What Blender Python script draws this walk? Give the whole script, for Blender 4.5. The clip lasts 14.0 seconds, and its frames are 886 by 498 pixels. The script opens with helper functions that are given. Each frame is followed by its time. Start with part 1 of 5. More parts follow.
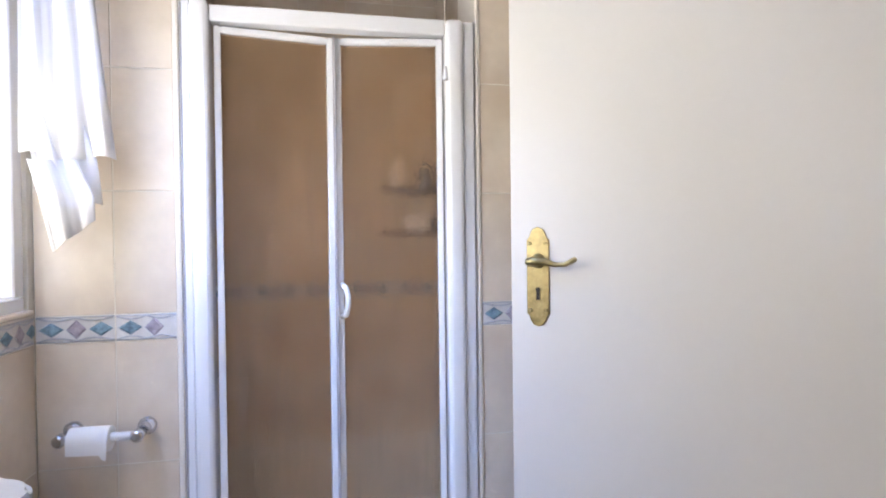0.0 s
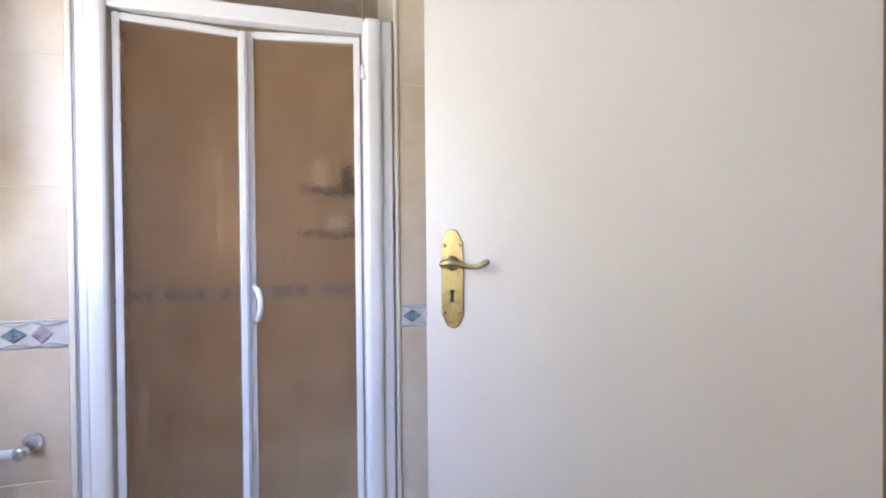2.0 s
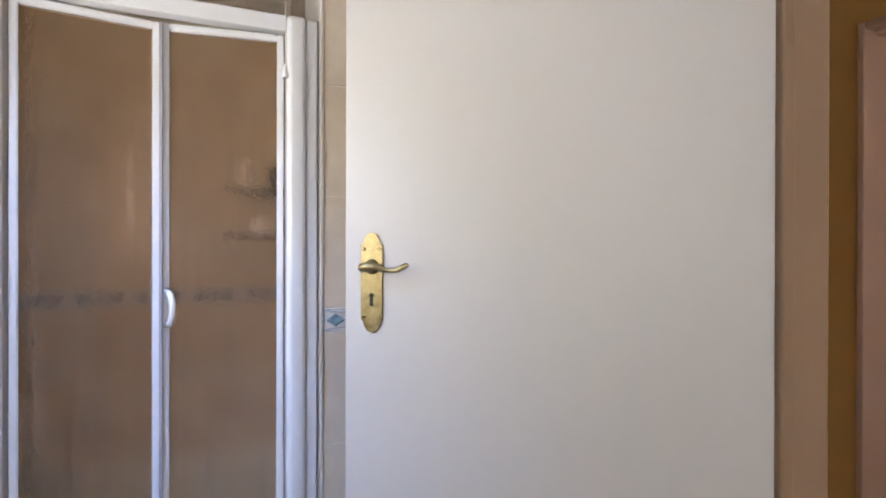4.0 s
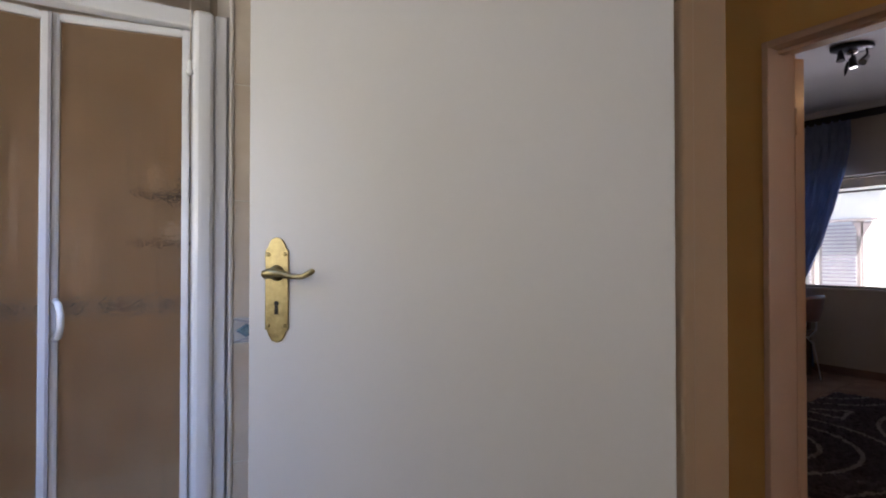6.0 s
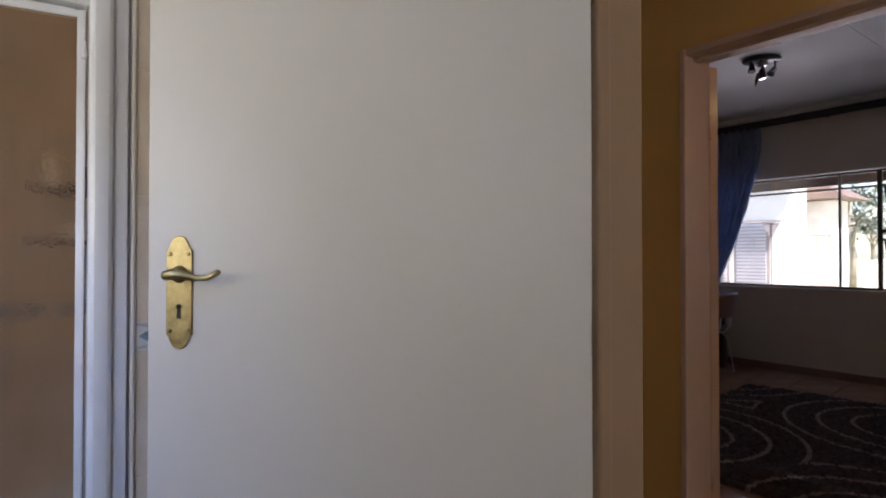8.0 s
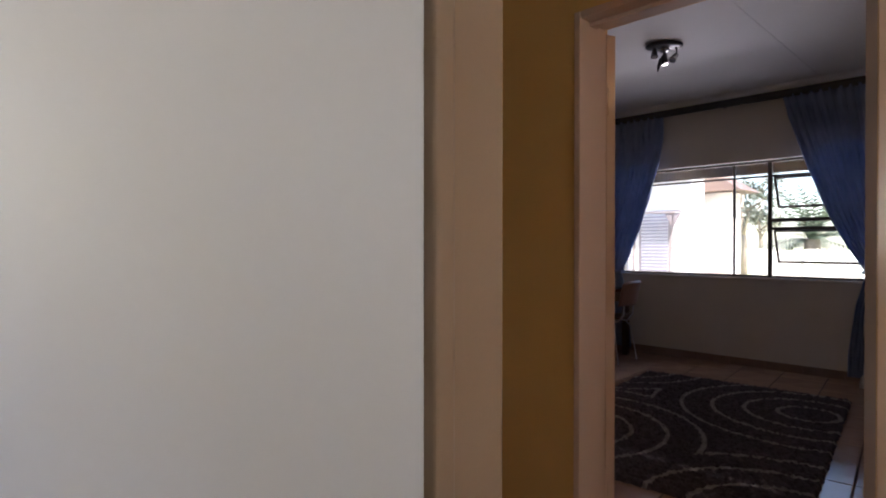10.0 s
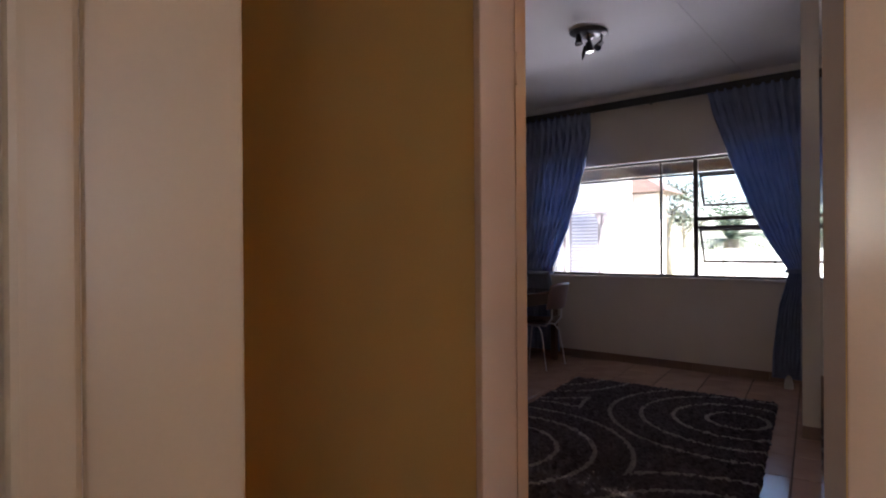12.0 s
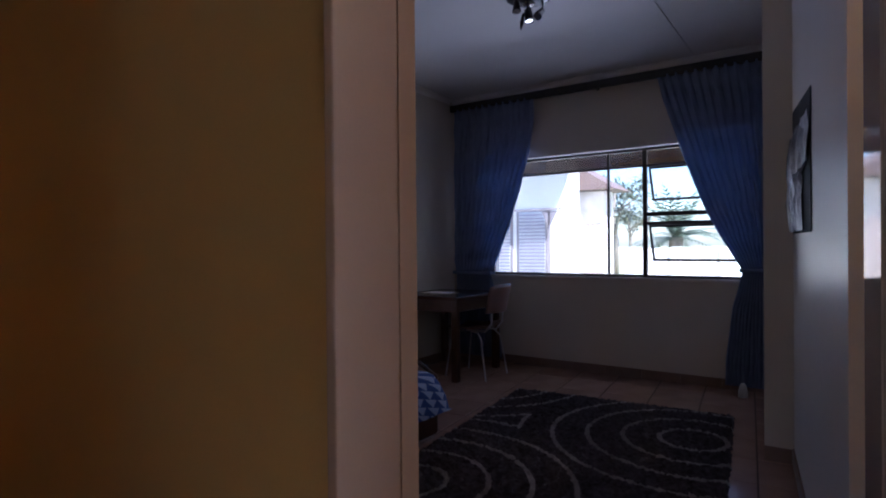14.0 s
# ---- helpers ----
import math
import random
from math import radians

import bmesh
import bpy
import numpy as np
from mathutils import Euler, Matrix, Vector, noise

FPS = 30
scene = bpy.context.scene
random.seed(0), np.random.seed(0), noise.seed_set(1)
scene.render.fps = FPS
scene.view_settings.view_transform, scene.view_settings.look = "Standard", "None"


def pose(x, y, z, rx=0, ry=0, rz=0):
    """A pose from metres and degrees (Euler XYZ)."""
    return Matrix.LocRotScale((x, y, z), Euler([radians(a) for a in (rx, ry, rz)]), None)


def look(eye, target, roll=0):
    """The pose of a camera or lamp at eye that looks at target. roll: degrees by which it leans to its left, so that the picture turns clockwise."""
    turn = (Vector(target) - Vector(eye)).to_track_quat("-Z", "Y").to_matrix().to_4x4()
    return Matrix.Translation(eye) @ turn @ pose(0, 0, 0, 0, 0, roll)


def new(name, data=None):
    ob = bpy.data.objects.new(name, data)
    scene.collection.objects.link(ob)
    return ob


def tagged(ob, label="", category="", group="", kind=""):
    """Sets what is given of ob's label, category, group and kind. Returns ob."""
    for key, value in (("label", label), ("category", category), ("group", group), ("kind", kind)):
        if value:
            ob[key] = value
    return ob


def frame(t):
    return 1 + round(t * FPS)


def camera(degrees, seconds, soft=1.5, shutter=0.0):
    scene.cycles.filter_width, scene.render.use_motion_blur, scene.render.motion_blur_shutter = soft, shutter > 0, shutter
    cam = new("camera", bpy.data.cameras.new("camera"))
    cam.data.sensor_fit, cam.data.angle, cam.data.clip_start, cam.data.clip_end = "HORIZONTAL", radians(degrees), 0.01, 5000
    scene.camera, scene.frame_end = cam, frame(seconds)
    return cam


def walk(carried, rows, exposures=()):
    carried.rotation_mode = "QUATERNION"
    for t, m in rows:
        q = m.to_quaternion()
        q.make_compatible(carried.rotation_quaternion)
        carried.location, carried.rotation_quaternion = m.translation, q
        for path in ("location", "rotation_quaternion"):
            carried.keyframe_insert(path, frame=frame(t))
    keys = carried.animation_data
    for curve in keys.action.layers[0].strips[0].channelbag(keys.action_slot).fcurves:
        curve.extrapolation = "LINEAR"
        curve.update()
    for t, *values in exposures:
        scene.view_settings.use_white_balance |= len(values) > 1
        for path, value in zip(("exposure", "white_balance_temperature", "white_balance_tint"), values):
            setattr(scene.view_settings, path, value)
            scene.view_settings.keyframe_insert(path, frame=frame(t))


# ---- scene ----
cam = camera(76.2, 14.0, soft=2.0)
PATH = [
    (0, (1.042, 0.628, 1.246), (1.447, 2.587, 1.222), -0.7),
    (0.5, (1.039, 0.63, 1.255), (1.514, 2.573, 1.217), -0.6),
    (1, (1.051, 0.63, 1.254), (1.582, 2.558, 1.22), -0.6),
    (1.5, (1.067, 0.628, 1.247), (1.652, 2.541, 1.225), -0.5),
    (2, (1.081, 0.63, 1.249), (1.718, 2.525, 1.224), -0.5),
    (2.5, (1.089, 0.632, 1.251), (1.776, 2.51, 1.223), -0.5),
    (3, (1.095, 0.623, 1.25), (1.834, 2.481, 1.226), -0.2),
    (5.5, (1.19, 0.617, 1.237), (2.14, 2.377, 1.26), 0.0),
    (6, (1.202, 0.615, 1.236), (2.205, 2.345, 1.264), -0.0),
    (6.5, (1.217, 0.623, 1.235), (2.274, 2.32, 1.264), 0.1),
    (7, (1.227, 0.62, 1.235), (2.329, 2.289, 1.268), 0.1),
    (7.5, (1.231, 0.621, 1.238), (2.376, 2.26, 1.272), 0.1),
    (8, (1.251, 0.624, 1.237), (2.44, 2.232, 1.263), 0.0),
    (8.5, (1.298, 0.626, 1.238), (2.534, 2.198, 1.237), 0.1),
    (11, (1.819, 0.875, 1.219), (3.310, 2.208, 1.212), -0.3),
    (11.5, (1.921, 0.910, 1.232), (3.444, 2.207, 1.22), -0.4),
    (12, (2.028, 0.912, 1.217), (3.576, 2.178, 1.212), -0.4),
    (12.5, (2.150, 0.921, 1.216), (3.721, 2.160, 1.206), -0.4),
    (13, (2.346, 0.992, 1.213), (3.942, 2.198, 1.203), -0.5),
    (13.5, (2.484, 1.065, 1.215), (4.11, 2.231, 1.205), -0.5),
    (14, (2.61, 1.106, 1.206), (4.258, 2.238, 1.196), -0.5),
]
walk(cam, [(t, look(eye, target, roll)) for t, eye, target, roll in PATH],
     [(t, e, k, 15) for t, e, k in ((0.0, 3.25, 6150), (3.0, 3.2, 6250), (5.5, 2.4, 6300), (7.0, 2.2, 6300), (8.5, 2.2, 6250), (11.0, 2.9, 6250), (11.5, 2.95, 6250), (12.5, 2.8, 5750), (13.2, 2.5, 5450), (14.0, 2.2, 5000))])

# ---- world, sun, lamps ----
world = bpy.data.worlds.new("daylight")
world.use_nodes = True
scene.world = world
wn, wl = world.node_tree.nodes, world.node_tree.links
sky = wn.new("ShaderNodeTexSky")
sky.sky_type = 'NISHITA'
sky.sun_disc = False
sky.sun_elevation = radians(56)
sky.sun_rotation = radians(216)
wn["Background"].inputs["Strength"].default_value = 0.10
wl.new(sky.outputs["Color"], wn["Background"].inputs["Color"])

sun = new("sun", bpy.data.lights.new("sun", "SUN"))
sun.data.energy, sun.data.angle, sun.data.color = 4.0, radians(0.5), (1.0, 0.95, 0.86)
sun.matrix_world = look((-22, -30, 55), (0, 0, 0))


def area_lamp(name, eye, target, w, h, watts, colour, spread=180):
    lamp = new(name, bpy.data.lights.new(name, "AREA"))
    lamp.data.shape, lamp.data.size, lamp.data.size_y = "RECTANGLE", w, h
    lamp.data.energy, lamp.data.color, lamp.data.spread = watts, colour, radians(spread)
    lamp.matrix_world = look(eye, target)
    return lamp


# daylight in the opening of the bathroom window: light thrown up from the garden, and blue sky from above
area_lamp("garden_daylight", (0.40, 1.50, 1.42), (2.2, 1.62, 2.05), 1.1, 0.4, 0.70, (1.0, 0.95, 0.74), 120)
area_lamp("sky_daylight", (0.46, 1.58, 1.98), (1.02, 2.10, 0.80), 0.9, 0.35, 0.55, (0.26, 0.48, 1.0), 62)
# and of the window behind the start of the walk
area_lamp("south_window_daylight", (0.66, -0.745, 1.60), (1.9, 1.6, 1.60), 0.55, 1.0, 0.36, (1.0, 0.96, 0.98), 160)


def bulb(name, place, watts, colour, radius=0.05):
    lamp = new(name, bpy.data.lights.new(name, "POINT"))
    lamp.data.energy, lamp.data.color, lamp.data.shadow_soft_size = watts, colour, radius
    lamp.location = place
    return lamp


bulb("passage_lamp_light", (2.9, 4.44, 2.50), 0.80, (1.0, 0.72, 0.44))
bulb("dressing_lamp_light", (4.25, 0.62, 2.2), 0.7, (1.0, 0.62, 0.30))
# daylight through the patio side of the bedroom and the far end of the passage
area_lamp("passage_window_daylight", (7.4, 7.0, 1.5), (4.0, 7.2, 1.2), 1.2, 1.2, 2.0, (0.9, 0.94, 1.0))
# fill light added at the unseen south end to brighten the hall
area_lamp("hall_fill_light", (2.83, -1.36, 1.5), (2.9, 2.0, 1.3), 0.8, 1.1, 0.25, (1.0, 0.95, 0.88))
# light thrown up from the sunlit patio into the bedroom window
area_lamp("patio_daylight", (11.4, 2.86, 0.25), (6.2, 2.86, 2.3), 5.0, 0.6, 22, (0.90, 0.87, 1.0))


# ---- materials ----
def material(name, colour, rough=0.6, metal=0.0, vary=0.08, scale=6.0, fine=90.0, bump=0.03, bump_scale=None,
             island=False, per_object=0.0, coat=0.0, spec=0.5, rough_vary=0.08, tint=None):
    """Colour with cloudy variation at two scales, uneven gloss and fine relief."""
    m = bpy.data.materials.new(name)
    m.use_nodes = True
    n, l = m.node_tree.nodes, m.node_tree.links
    b = n["Principled BSDF"]
    b.inputs["Metallic"].default_value = metal
    b.inputs["Specular IOR Level"].default_value = spec
    b.inputs["Coat Weight"].default_value = coat
    co = n.new("ShaderNodeTexCoord")
    big, small = n.new("ShaderNodeTexNoise"), n.new("ShaderNodeTexNoise")
    big.inputs["Scale"].default_value, small.inputs["Scale"].default_value = scale, fine
    big.inputs["Detail"].default_value = small.inputs["Detail"].default_value = 4
    for k in (big, small):
        l.new(co.outputs["Object"], k.inputs["Vector"])
    both = n.new("ShaderNodeMath")
    both.operation = "MULTIPLY_ADD"
    both.inputs[1].default_value = 0.35
    l.new(small.outputs["Fac"], both.inputs[0])
    l.new(big.outputs["Fac"], both.inputs[2])
    ramp = n.new("ShaderNodeMapRange")
    ramp.inputs["From Min"].default_value, ramp.inputs["From Max"].default_value = 0.42, 0.92
    ramp.inputs["To Min"].default_value, ramp.inputs["To Max"].default_value = 1 - vary, 1 + vary
    l.new(both.outputs[0], ramp.inputs["Value"])
    value = ramp.outputs["Result"]
    if per_object:
        info = n.new("ShaderNodeObjectInfo")
        r2 = n.new("ShaderNodeMapRange")
        r2.inputs["To Min"].default_value, r2.inputs["To Max"].default_value = 1 - per_object, 1 + per_object
        l.new(info.outputs["Random"], r2.inputs["Value"])
        mul = n.new("ShaderNodeMath")
        mul.operation = "MULTIPLY"
        l.new(value, mul.inputs[0])
        l.new(r2.outputs["Result"], mul.inputs[1])
        value = mul.outputs[0]
    if island:
        geo = n.new("ShaderNodeNewGeometry")
        r3 = n.new("ShaderNodeMapRange")
        r3.inputs["To Min"].default_value, r3.inputs["To Max"].default_value = 0.7, 1.3
        l.new(geo.outputs["Random Per Island"], r3.inputs["Value"])
        mul2 = n.new("ShaderNodeMath")
        mul2.operation = "MULTIPLY"
        l.new(value, mul2.inputs[0])
        l.new(r3.outputs["Result"], mul2.inputs[1])
        value = mul2.outputs[0]
    shade = n.new("ShaderNodeVectorMath")
    shade.operation = "SCALE"
    shade.inputs[0].default_value = colour
    l.new(value, shade.inputs["Scale"])
    out = shade.outputs["Vector"]
    if tint:
        mix = n.new("ShaderNodeMix")
        mix.data_type = "RGBA"
        mix.inputs["B"].default_value = (*tint, 1)
        spot = n.new("ShaderNodeTexNoise")
        spot.inputs["Scale"].default_value, spot.inputs["Detail"].default_value = scale * 0.6, 6
        l.new(co.outputs["Object"], spot.inputs["Vector"])
        rr = n.new("ShaderNodeMapRange")
        rr.inputs["From Min"].default_value, rr.inputs["From Max"].default_value = 0.45, 0.75
        l.new(spot.outputs["Fac"], rr.inputs["Value"])
        l.new(rr.outputs["Result"], mix.inputs["Factor"])
        l.new(out, mix.inputs["A"])
        out = mix.outputs["Result"]
    l.new(out, b.inputs["Base Color"])
    gl = n.new("ShaderNodeMapRange")
    gl.inputs["To Min"].default_value, gl.inputs["To Max"].default_value = max(0.02, rough - rough_vary), min(1, rough + rough_vary)
    l.new(big.outputs["Fac"], gl.inputs["Value"])
    l.new(gl.outputs["Result"], b.inputs["Roughness"])
    if bump:
        bp = n.new("ShaderNodeBump")
        bp.inputs["Strength"].default_value, bp.inputs["Distance"].default_value = bump, 0.01
        src = small
        if bump_scale:
            src = n.new("ShaderNodeTexNoise")
            src.inputs["Scale"].default_value, src.inputs["Detail"].default_value = bump_scale, 3
            l.new(co.outputs["Object"], src.inputs["Vector"])
        l.new(src.outputs["Fac"], bp.inputs["Height"])
        l.new(bp.outputs["Normal"], b.inputs["Normal"])
    return m


CREAM_TILE = material("cream_glazed_tile", (0.73, 0.63, 0.51), 0.24, vary=0.07, scale=9, fine=40, bump=0.03, per_object=0.04, tint=(0.65, 0.53, 0.41))
GROUT = material("white_grout", (0.74, 0.69, 0.60), 0.85, vary=0.1, scale=14, fine=200)
TILE_TRIM = material("cream_plastic_trim", (0.80, 0.74, 0.66), 0.35, vary=0.05)
BORDER_BASE = material("white_border_glaze", (0.68, 0.66, 0.64), 0.25, vary=0.08, scale=30)
BORDER_BLUE = material("teal_blue_glaze", (0.19, 0.285, 0.35), 0.22, vary=0.45, scale=70, fine=260)
BORDER_GREY = material("mauve_grey_glaze", (0.37, 0.33, 0.38), 0.22, vary=0.35, scale=60, fine=260)
BORDER_LINE = material("slate_line_glaze", (0.42, 0.43, 0.47), 0.3, vary=0.2, scale=60)
WHITE_PLASTIC = material("white_enamelled_aluminium", (0.82, 0.82, 0.84), 0.22, vary=0.02, bump=0.0, coat=0.3)
SEAL = material("grey_rubber_seal", (0.10, 0.09, 0.10), 0.7)
DOOR_PAINT = material("white_door_enamel", (0.585, 0.565, 0.55), 0.42, vary=0.02, scale=3, fine=60, bump=0.02, bump_scale=130)
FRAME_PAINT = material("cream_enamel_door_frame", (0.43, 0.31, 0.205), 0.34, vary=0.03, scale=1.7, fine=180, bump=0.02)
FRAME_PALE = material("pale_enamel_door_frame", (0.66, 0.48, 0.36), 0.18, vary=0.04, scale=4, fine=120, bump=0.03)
FRAME_GLOSS = material("glossy_pale_enamel", (0.42, 0.34, 0.31), 0.07, vary=0.04, scale=4, fine=60, bump=0.012, bump_scale=30, coat=0.6, rough_vary=0.03)
MUSTARD = material("mustard_wall_paint", (0.73, 0.47, 0.165), 0.62, vary=0.06, scale=2.2, fine=160, bump=0.10, bump_scale=220)
BEDROOM_WALL = material("pale_grey_cream_wall_paint", (0.62, 0.57, 0.52), 0.75, vary=0.05, scale=2, fine=160, bump=0.10, bump_scale=220)
GLOSS_WALL = material("pale_satin_wall_paint", (0.72, 0.70, 0.72), 0.36, vary=0.04, scale=2, fine=120, bump=0.04, bump_scale=180)
CEILING_PAINT = material("white_ceiling_paint", (0.76, 0.73, 0.72), 0.8, vary=0.04, scale=1.5, fine=120, bump=0.05)
TERRACOTTA = material("terracotta_floor_tile", (0.40, 0.20, 0.115), 0.22, vary=0.16, scale=5, fine=70, bump=0.04, per_object=0.12, tint=(0.46, 0.27, 0.17))
PALE_TILE = material("beige_brown_floor_tile", (0.37, 0.24, 0.19), 0.14, vary=0.12, scale=5, fine=70, bump=0.03, per_object=0.08, tint=(0.42, 0.29, 0.23))
DARK_GROUT = material("dark_floor_grout", (0.09, 0.055, 0.04), 0.9, vary=0.2, scale=20)
SKIRT_TILE = material("brown_skirting_tile", (0.23, 0.15, 0.12), 0.35, vary=0.15, scale=6, fine=80, per_object=0.1)
SEAL_PALE = material("pale_grey_vinyl_seal", (0.42, 0.40, 0.43), 0.5)
BRASS = material("worn_polished_brass", (0.33, 0.27, 0.14), 0.34, metal=1.0, vary=0.42, scale=55, fine=300, bump=0.06, rough_vary=0.14, tint=(0.40, 0.32, 0.16))
DARK = material("black_void_paint", (0.015, 0.013, 0.012), 0.8)
CHROME = material("polished_chrome", (0.62, 0.62, 0.66), 0.10, metal=1.0, vary=0.04)
PAPER = material("white_toilet_tissue", (0.84, 0.82, 0.80), 0.95, vary=0.04, bump=0.15, bump_scale=400)
CERAMIC = material("white_sanitary_ceramic", (0.82, 0.81, 0.80), 0.12, vary=0.02, coat=0.4)
CURTAIN_BLUE = material("blue_curtain_cloth", (0.25, 0.30, 0.46), 0.9, vary=0.12, scale=8, fine=300, bump=0.12, bump_scale=500, spec=0.2)
STEEL_BROWN = material("dark_brown_window_steel", (0.045, 0.028, 0.024), 0.45, vary=0.15, scale=20)
TRACK = material("dark_curtain_track", (0.03, 0.028, 0.035), 0.5)
SPOT_METAL = material("dark_bronze_lamp_metal", (0.05, 0.045, 0.05), 0.35, metal=0.7, vary=0.1)
SPOT_CHROME = material("brushed_nickel_lamp_metal", (0.55, 0.54, 0.53), 0.22, metal=1.0)
WOOD_DARK = material("dark_stained_wood", (0.075, 0.032, 0.017), 0.38, vary=0.3, scale=12, fine=90, bump=0.08)
DESK_TOP = material("glossy_dark_wood_top", (0.085, 0.040, 0.024), 0.22, vary=0.3, scale=9, fine=80)
CHAIR_PLY = material("reddish_brown_moulded_chair", (0.24, 0.13, 0.11), 0.35, vary=0.15, scale=8)
LEG_STEEL = material("pale_satin_steel_tube", (0.80, 0.80, 0.86), 0.32, metal=0.5, vary=0.05)
POSTER_DARK = material("black_printed_paper", (0.018, 0.017, 0.02), 0.85, spec=0.1)
POSTER_PALE = material("pale_grey_printed_paper", (0.20, 0.20, 0.25), 0.38, vary=0.85, scale=16, fine=60, bump=0.3, bump_scale=18)
WHITE_WALL = material("white_exterior_plaster", (0.80, 0.78, 0.75), 0.85, vary=0.06, scale=1.0, fine=60, bump=0.1)
BROWN_WALL = material("pale_pinkish_rendered_wall", (0.68, 0.62, 0.60), 0.8, vary=0.2, scale=3, fine=40)
ROOF = material("brown_roof_tile", (0.17, 0.115, 0.10), 0.7, vary=0.2, scale=3, fine=30)
SOFFIT = material("varnished_brown_soffit_board", (0.055, 0.026, 0.019), 0.05, vary=0.3, scale=5, fine=60, bump=1.0, bump_scale=3, per_object=0.15, coat=1.0, spec=1.0, rough_vary=0.03)
LAWN = material("dry_pale_lawn", (0.40, 0.40, 0.25), 0.9, vary=0.25, scale=0.8, fine=14, bump=0.4)
PAVING = material("pale_patio_paving", (0.72, 0.69, 0.65), 0.8, vary=0.08, scale=2, fine=40)
# outdoor haze is painted in by lightening this timber colour
POST_GREY = material("hazed_grey_brown_timber", (0.26, 0.22, 0.22), 0.6, vary=0.15, scale=6, fine=40)
LOUVRE = material("mauve_grey_louvre", (0.30, 0.27, 0.32), 0.5, vary=0.1)
PALE_BOARD = material("sun_bleached_brown_board", (0.46, 0.37, 0.34), 0.7, vary=0.15, scale=4, fine=30)
SCREEN = material("pale_louvred_screen", (0.55, 0.55, 0.57), 0.6, vary=0.08, scale=4, fine=30)
LEAF = material("green_leaf", (0.12, 0.13, 0.10), 0.55, vary=0.3, scale=3, island=True)
PALM_LEAF = material("grey_green_palm_leaf", (0.095, 0.12, 0.085), 0.5, vary=0.2, scale=3, island=True)
BARK = material("rough_grey_brown_bark", (0.30, 0.25, 0.20), 0.9, vary=0.3, scale=8, fine=40, bump=0.4)
BASKET = material("white_cotton_tassel", (0.52, 0.50, 0.49), 0.9)


def pane_glass():
    m = bpy.data.materials.new("clear_window_glass")
    m.use_nodes = True
    b = m.node_tree.nodes["Principled BSDF"]
    b.inputs["Transmission Weight"].default_value = 1.0
    b.inputs["Roughness"].default_value = 0.0
    b.inputs["IOR"].default_value = 1.45
    return m


def obscure_plastic():
    """Rain-patterned styrene of a shower screen, with dried water runs."""
    m = bpy.data.materials.new("obscure_shower_styrene")
    m.use_nodes = True
    n, l = m.node_tree.nodes, m.node_tree.links
    b = n["Principled BSDF"]
    b.inputs["Transmission Weight"].default_value = 0.95
    b.inputs["Base Color"].default_value = (0.93, 0.735, 0.535, 1)
    b.inputs["IOR"].default_value = 1.18
    co = n.new("ShaderNodeTexCoord")
    mp = n.new("ShaderNodeMapping")
    mp.inputs["Scale"].default_value = (60, 60, 2.6)
    run = n.new("ShaderNodeTexNoise")
    run.inputs["Scale"].default_value, run.inputs["Detail"].default_value = 1.0, 5
    l.new(co.outputs["Object"], mp.inputs["Vector"])
    l.new(mp.outputs["Vector"], run.inputs["Vector"])
    rr = n.new("ShaderNodeMapRange")
    rr.inputs["From Min"].default_value, rr.inputs["From Max"].default_value = 0.35, 0.8
    rr.inputs["To Min"].default_value, rr.inputs["To Max"].default_value = 0.03, 0.13
    l.new(run.outputs["Fac"], rr.inputs["Value"])
    l.new(rr.outputs["Result"], b.inputs["Roughness"])
    milk = n.new("ShaderNodeMapRange")
    milk.inputs["From Min"].default_value, milk.inputs["From Max"].default_value = 0.5, 0.75
    milk.inputs["To Min"].default_value, milk.inputs["To Max"].default_value = 0.97, 0.915
    l.new(run.outputs["Fac"], milk.inputs["Value"])
    l.new(milk.outputs["Result"], b.inputs["Transmission Weight"])
    peb = n.new("ShaderNodeTexNoise")
    peb.inputs["Scale"].default_value = 120
    l.new(co.outputs["Object"], peb.inputs["Vector"])
    bp = n.new("ShaderNodeBump")
    bp.inputs["Strength"].default_value, bp.inputs["Distance"].default_value = 0.5, 0.004
    l.new(peb.outputs["Fac"], bp.inputs["Height"])
    l.new(bp.outputs["Normal"], b.inputs["Normal"])
    return m


def sheer_cloth():
    m = bpy.data.materials.new("white_sheer_voile")
    m.use_nodes = True
    n, l = m.node_tree.nodes, m.node_tree.links
    b = n["Principled BSDF"]
    b.inputs["Base Color"].default_value = (0.86, 0.85, 0.86, 1)
    b.inputs["Roughness"].default_value = 0.9
    tr = n.new("ShaderNodeBsdfTranslucent")
    tr.inputs["Color"].default_value = (0.9, 0.9, 0.92, 1)
    mx = n.new("ShaderNodeMixShader")
    weave = n.new("ShaderNodeTexNoise")
    weave.inputs["Scale"].default_value = 30
    r = n.new("ShaderNodeMapRange")
    r.inputs["To Min"].default_value, r.inputs["To Max"].default_value = 0.4, 0.65
    l.new(weave.outputs["Fac"], r.inputs["Value"])
    l.new(r.outputs["Result"], mx.inputs["Fac"])
    l.new(b.outputs["BSDF"], mx.inputs[1])
    l.new(tr.outputs["BSDF"], mx.inputs[2])
    l.new(mx.outputs["Shader"], n["Material Output"].inputs["Surface"])
    return m


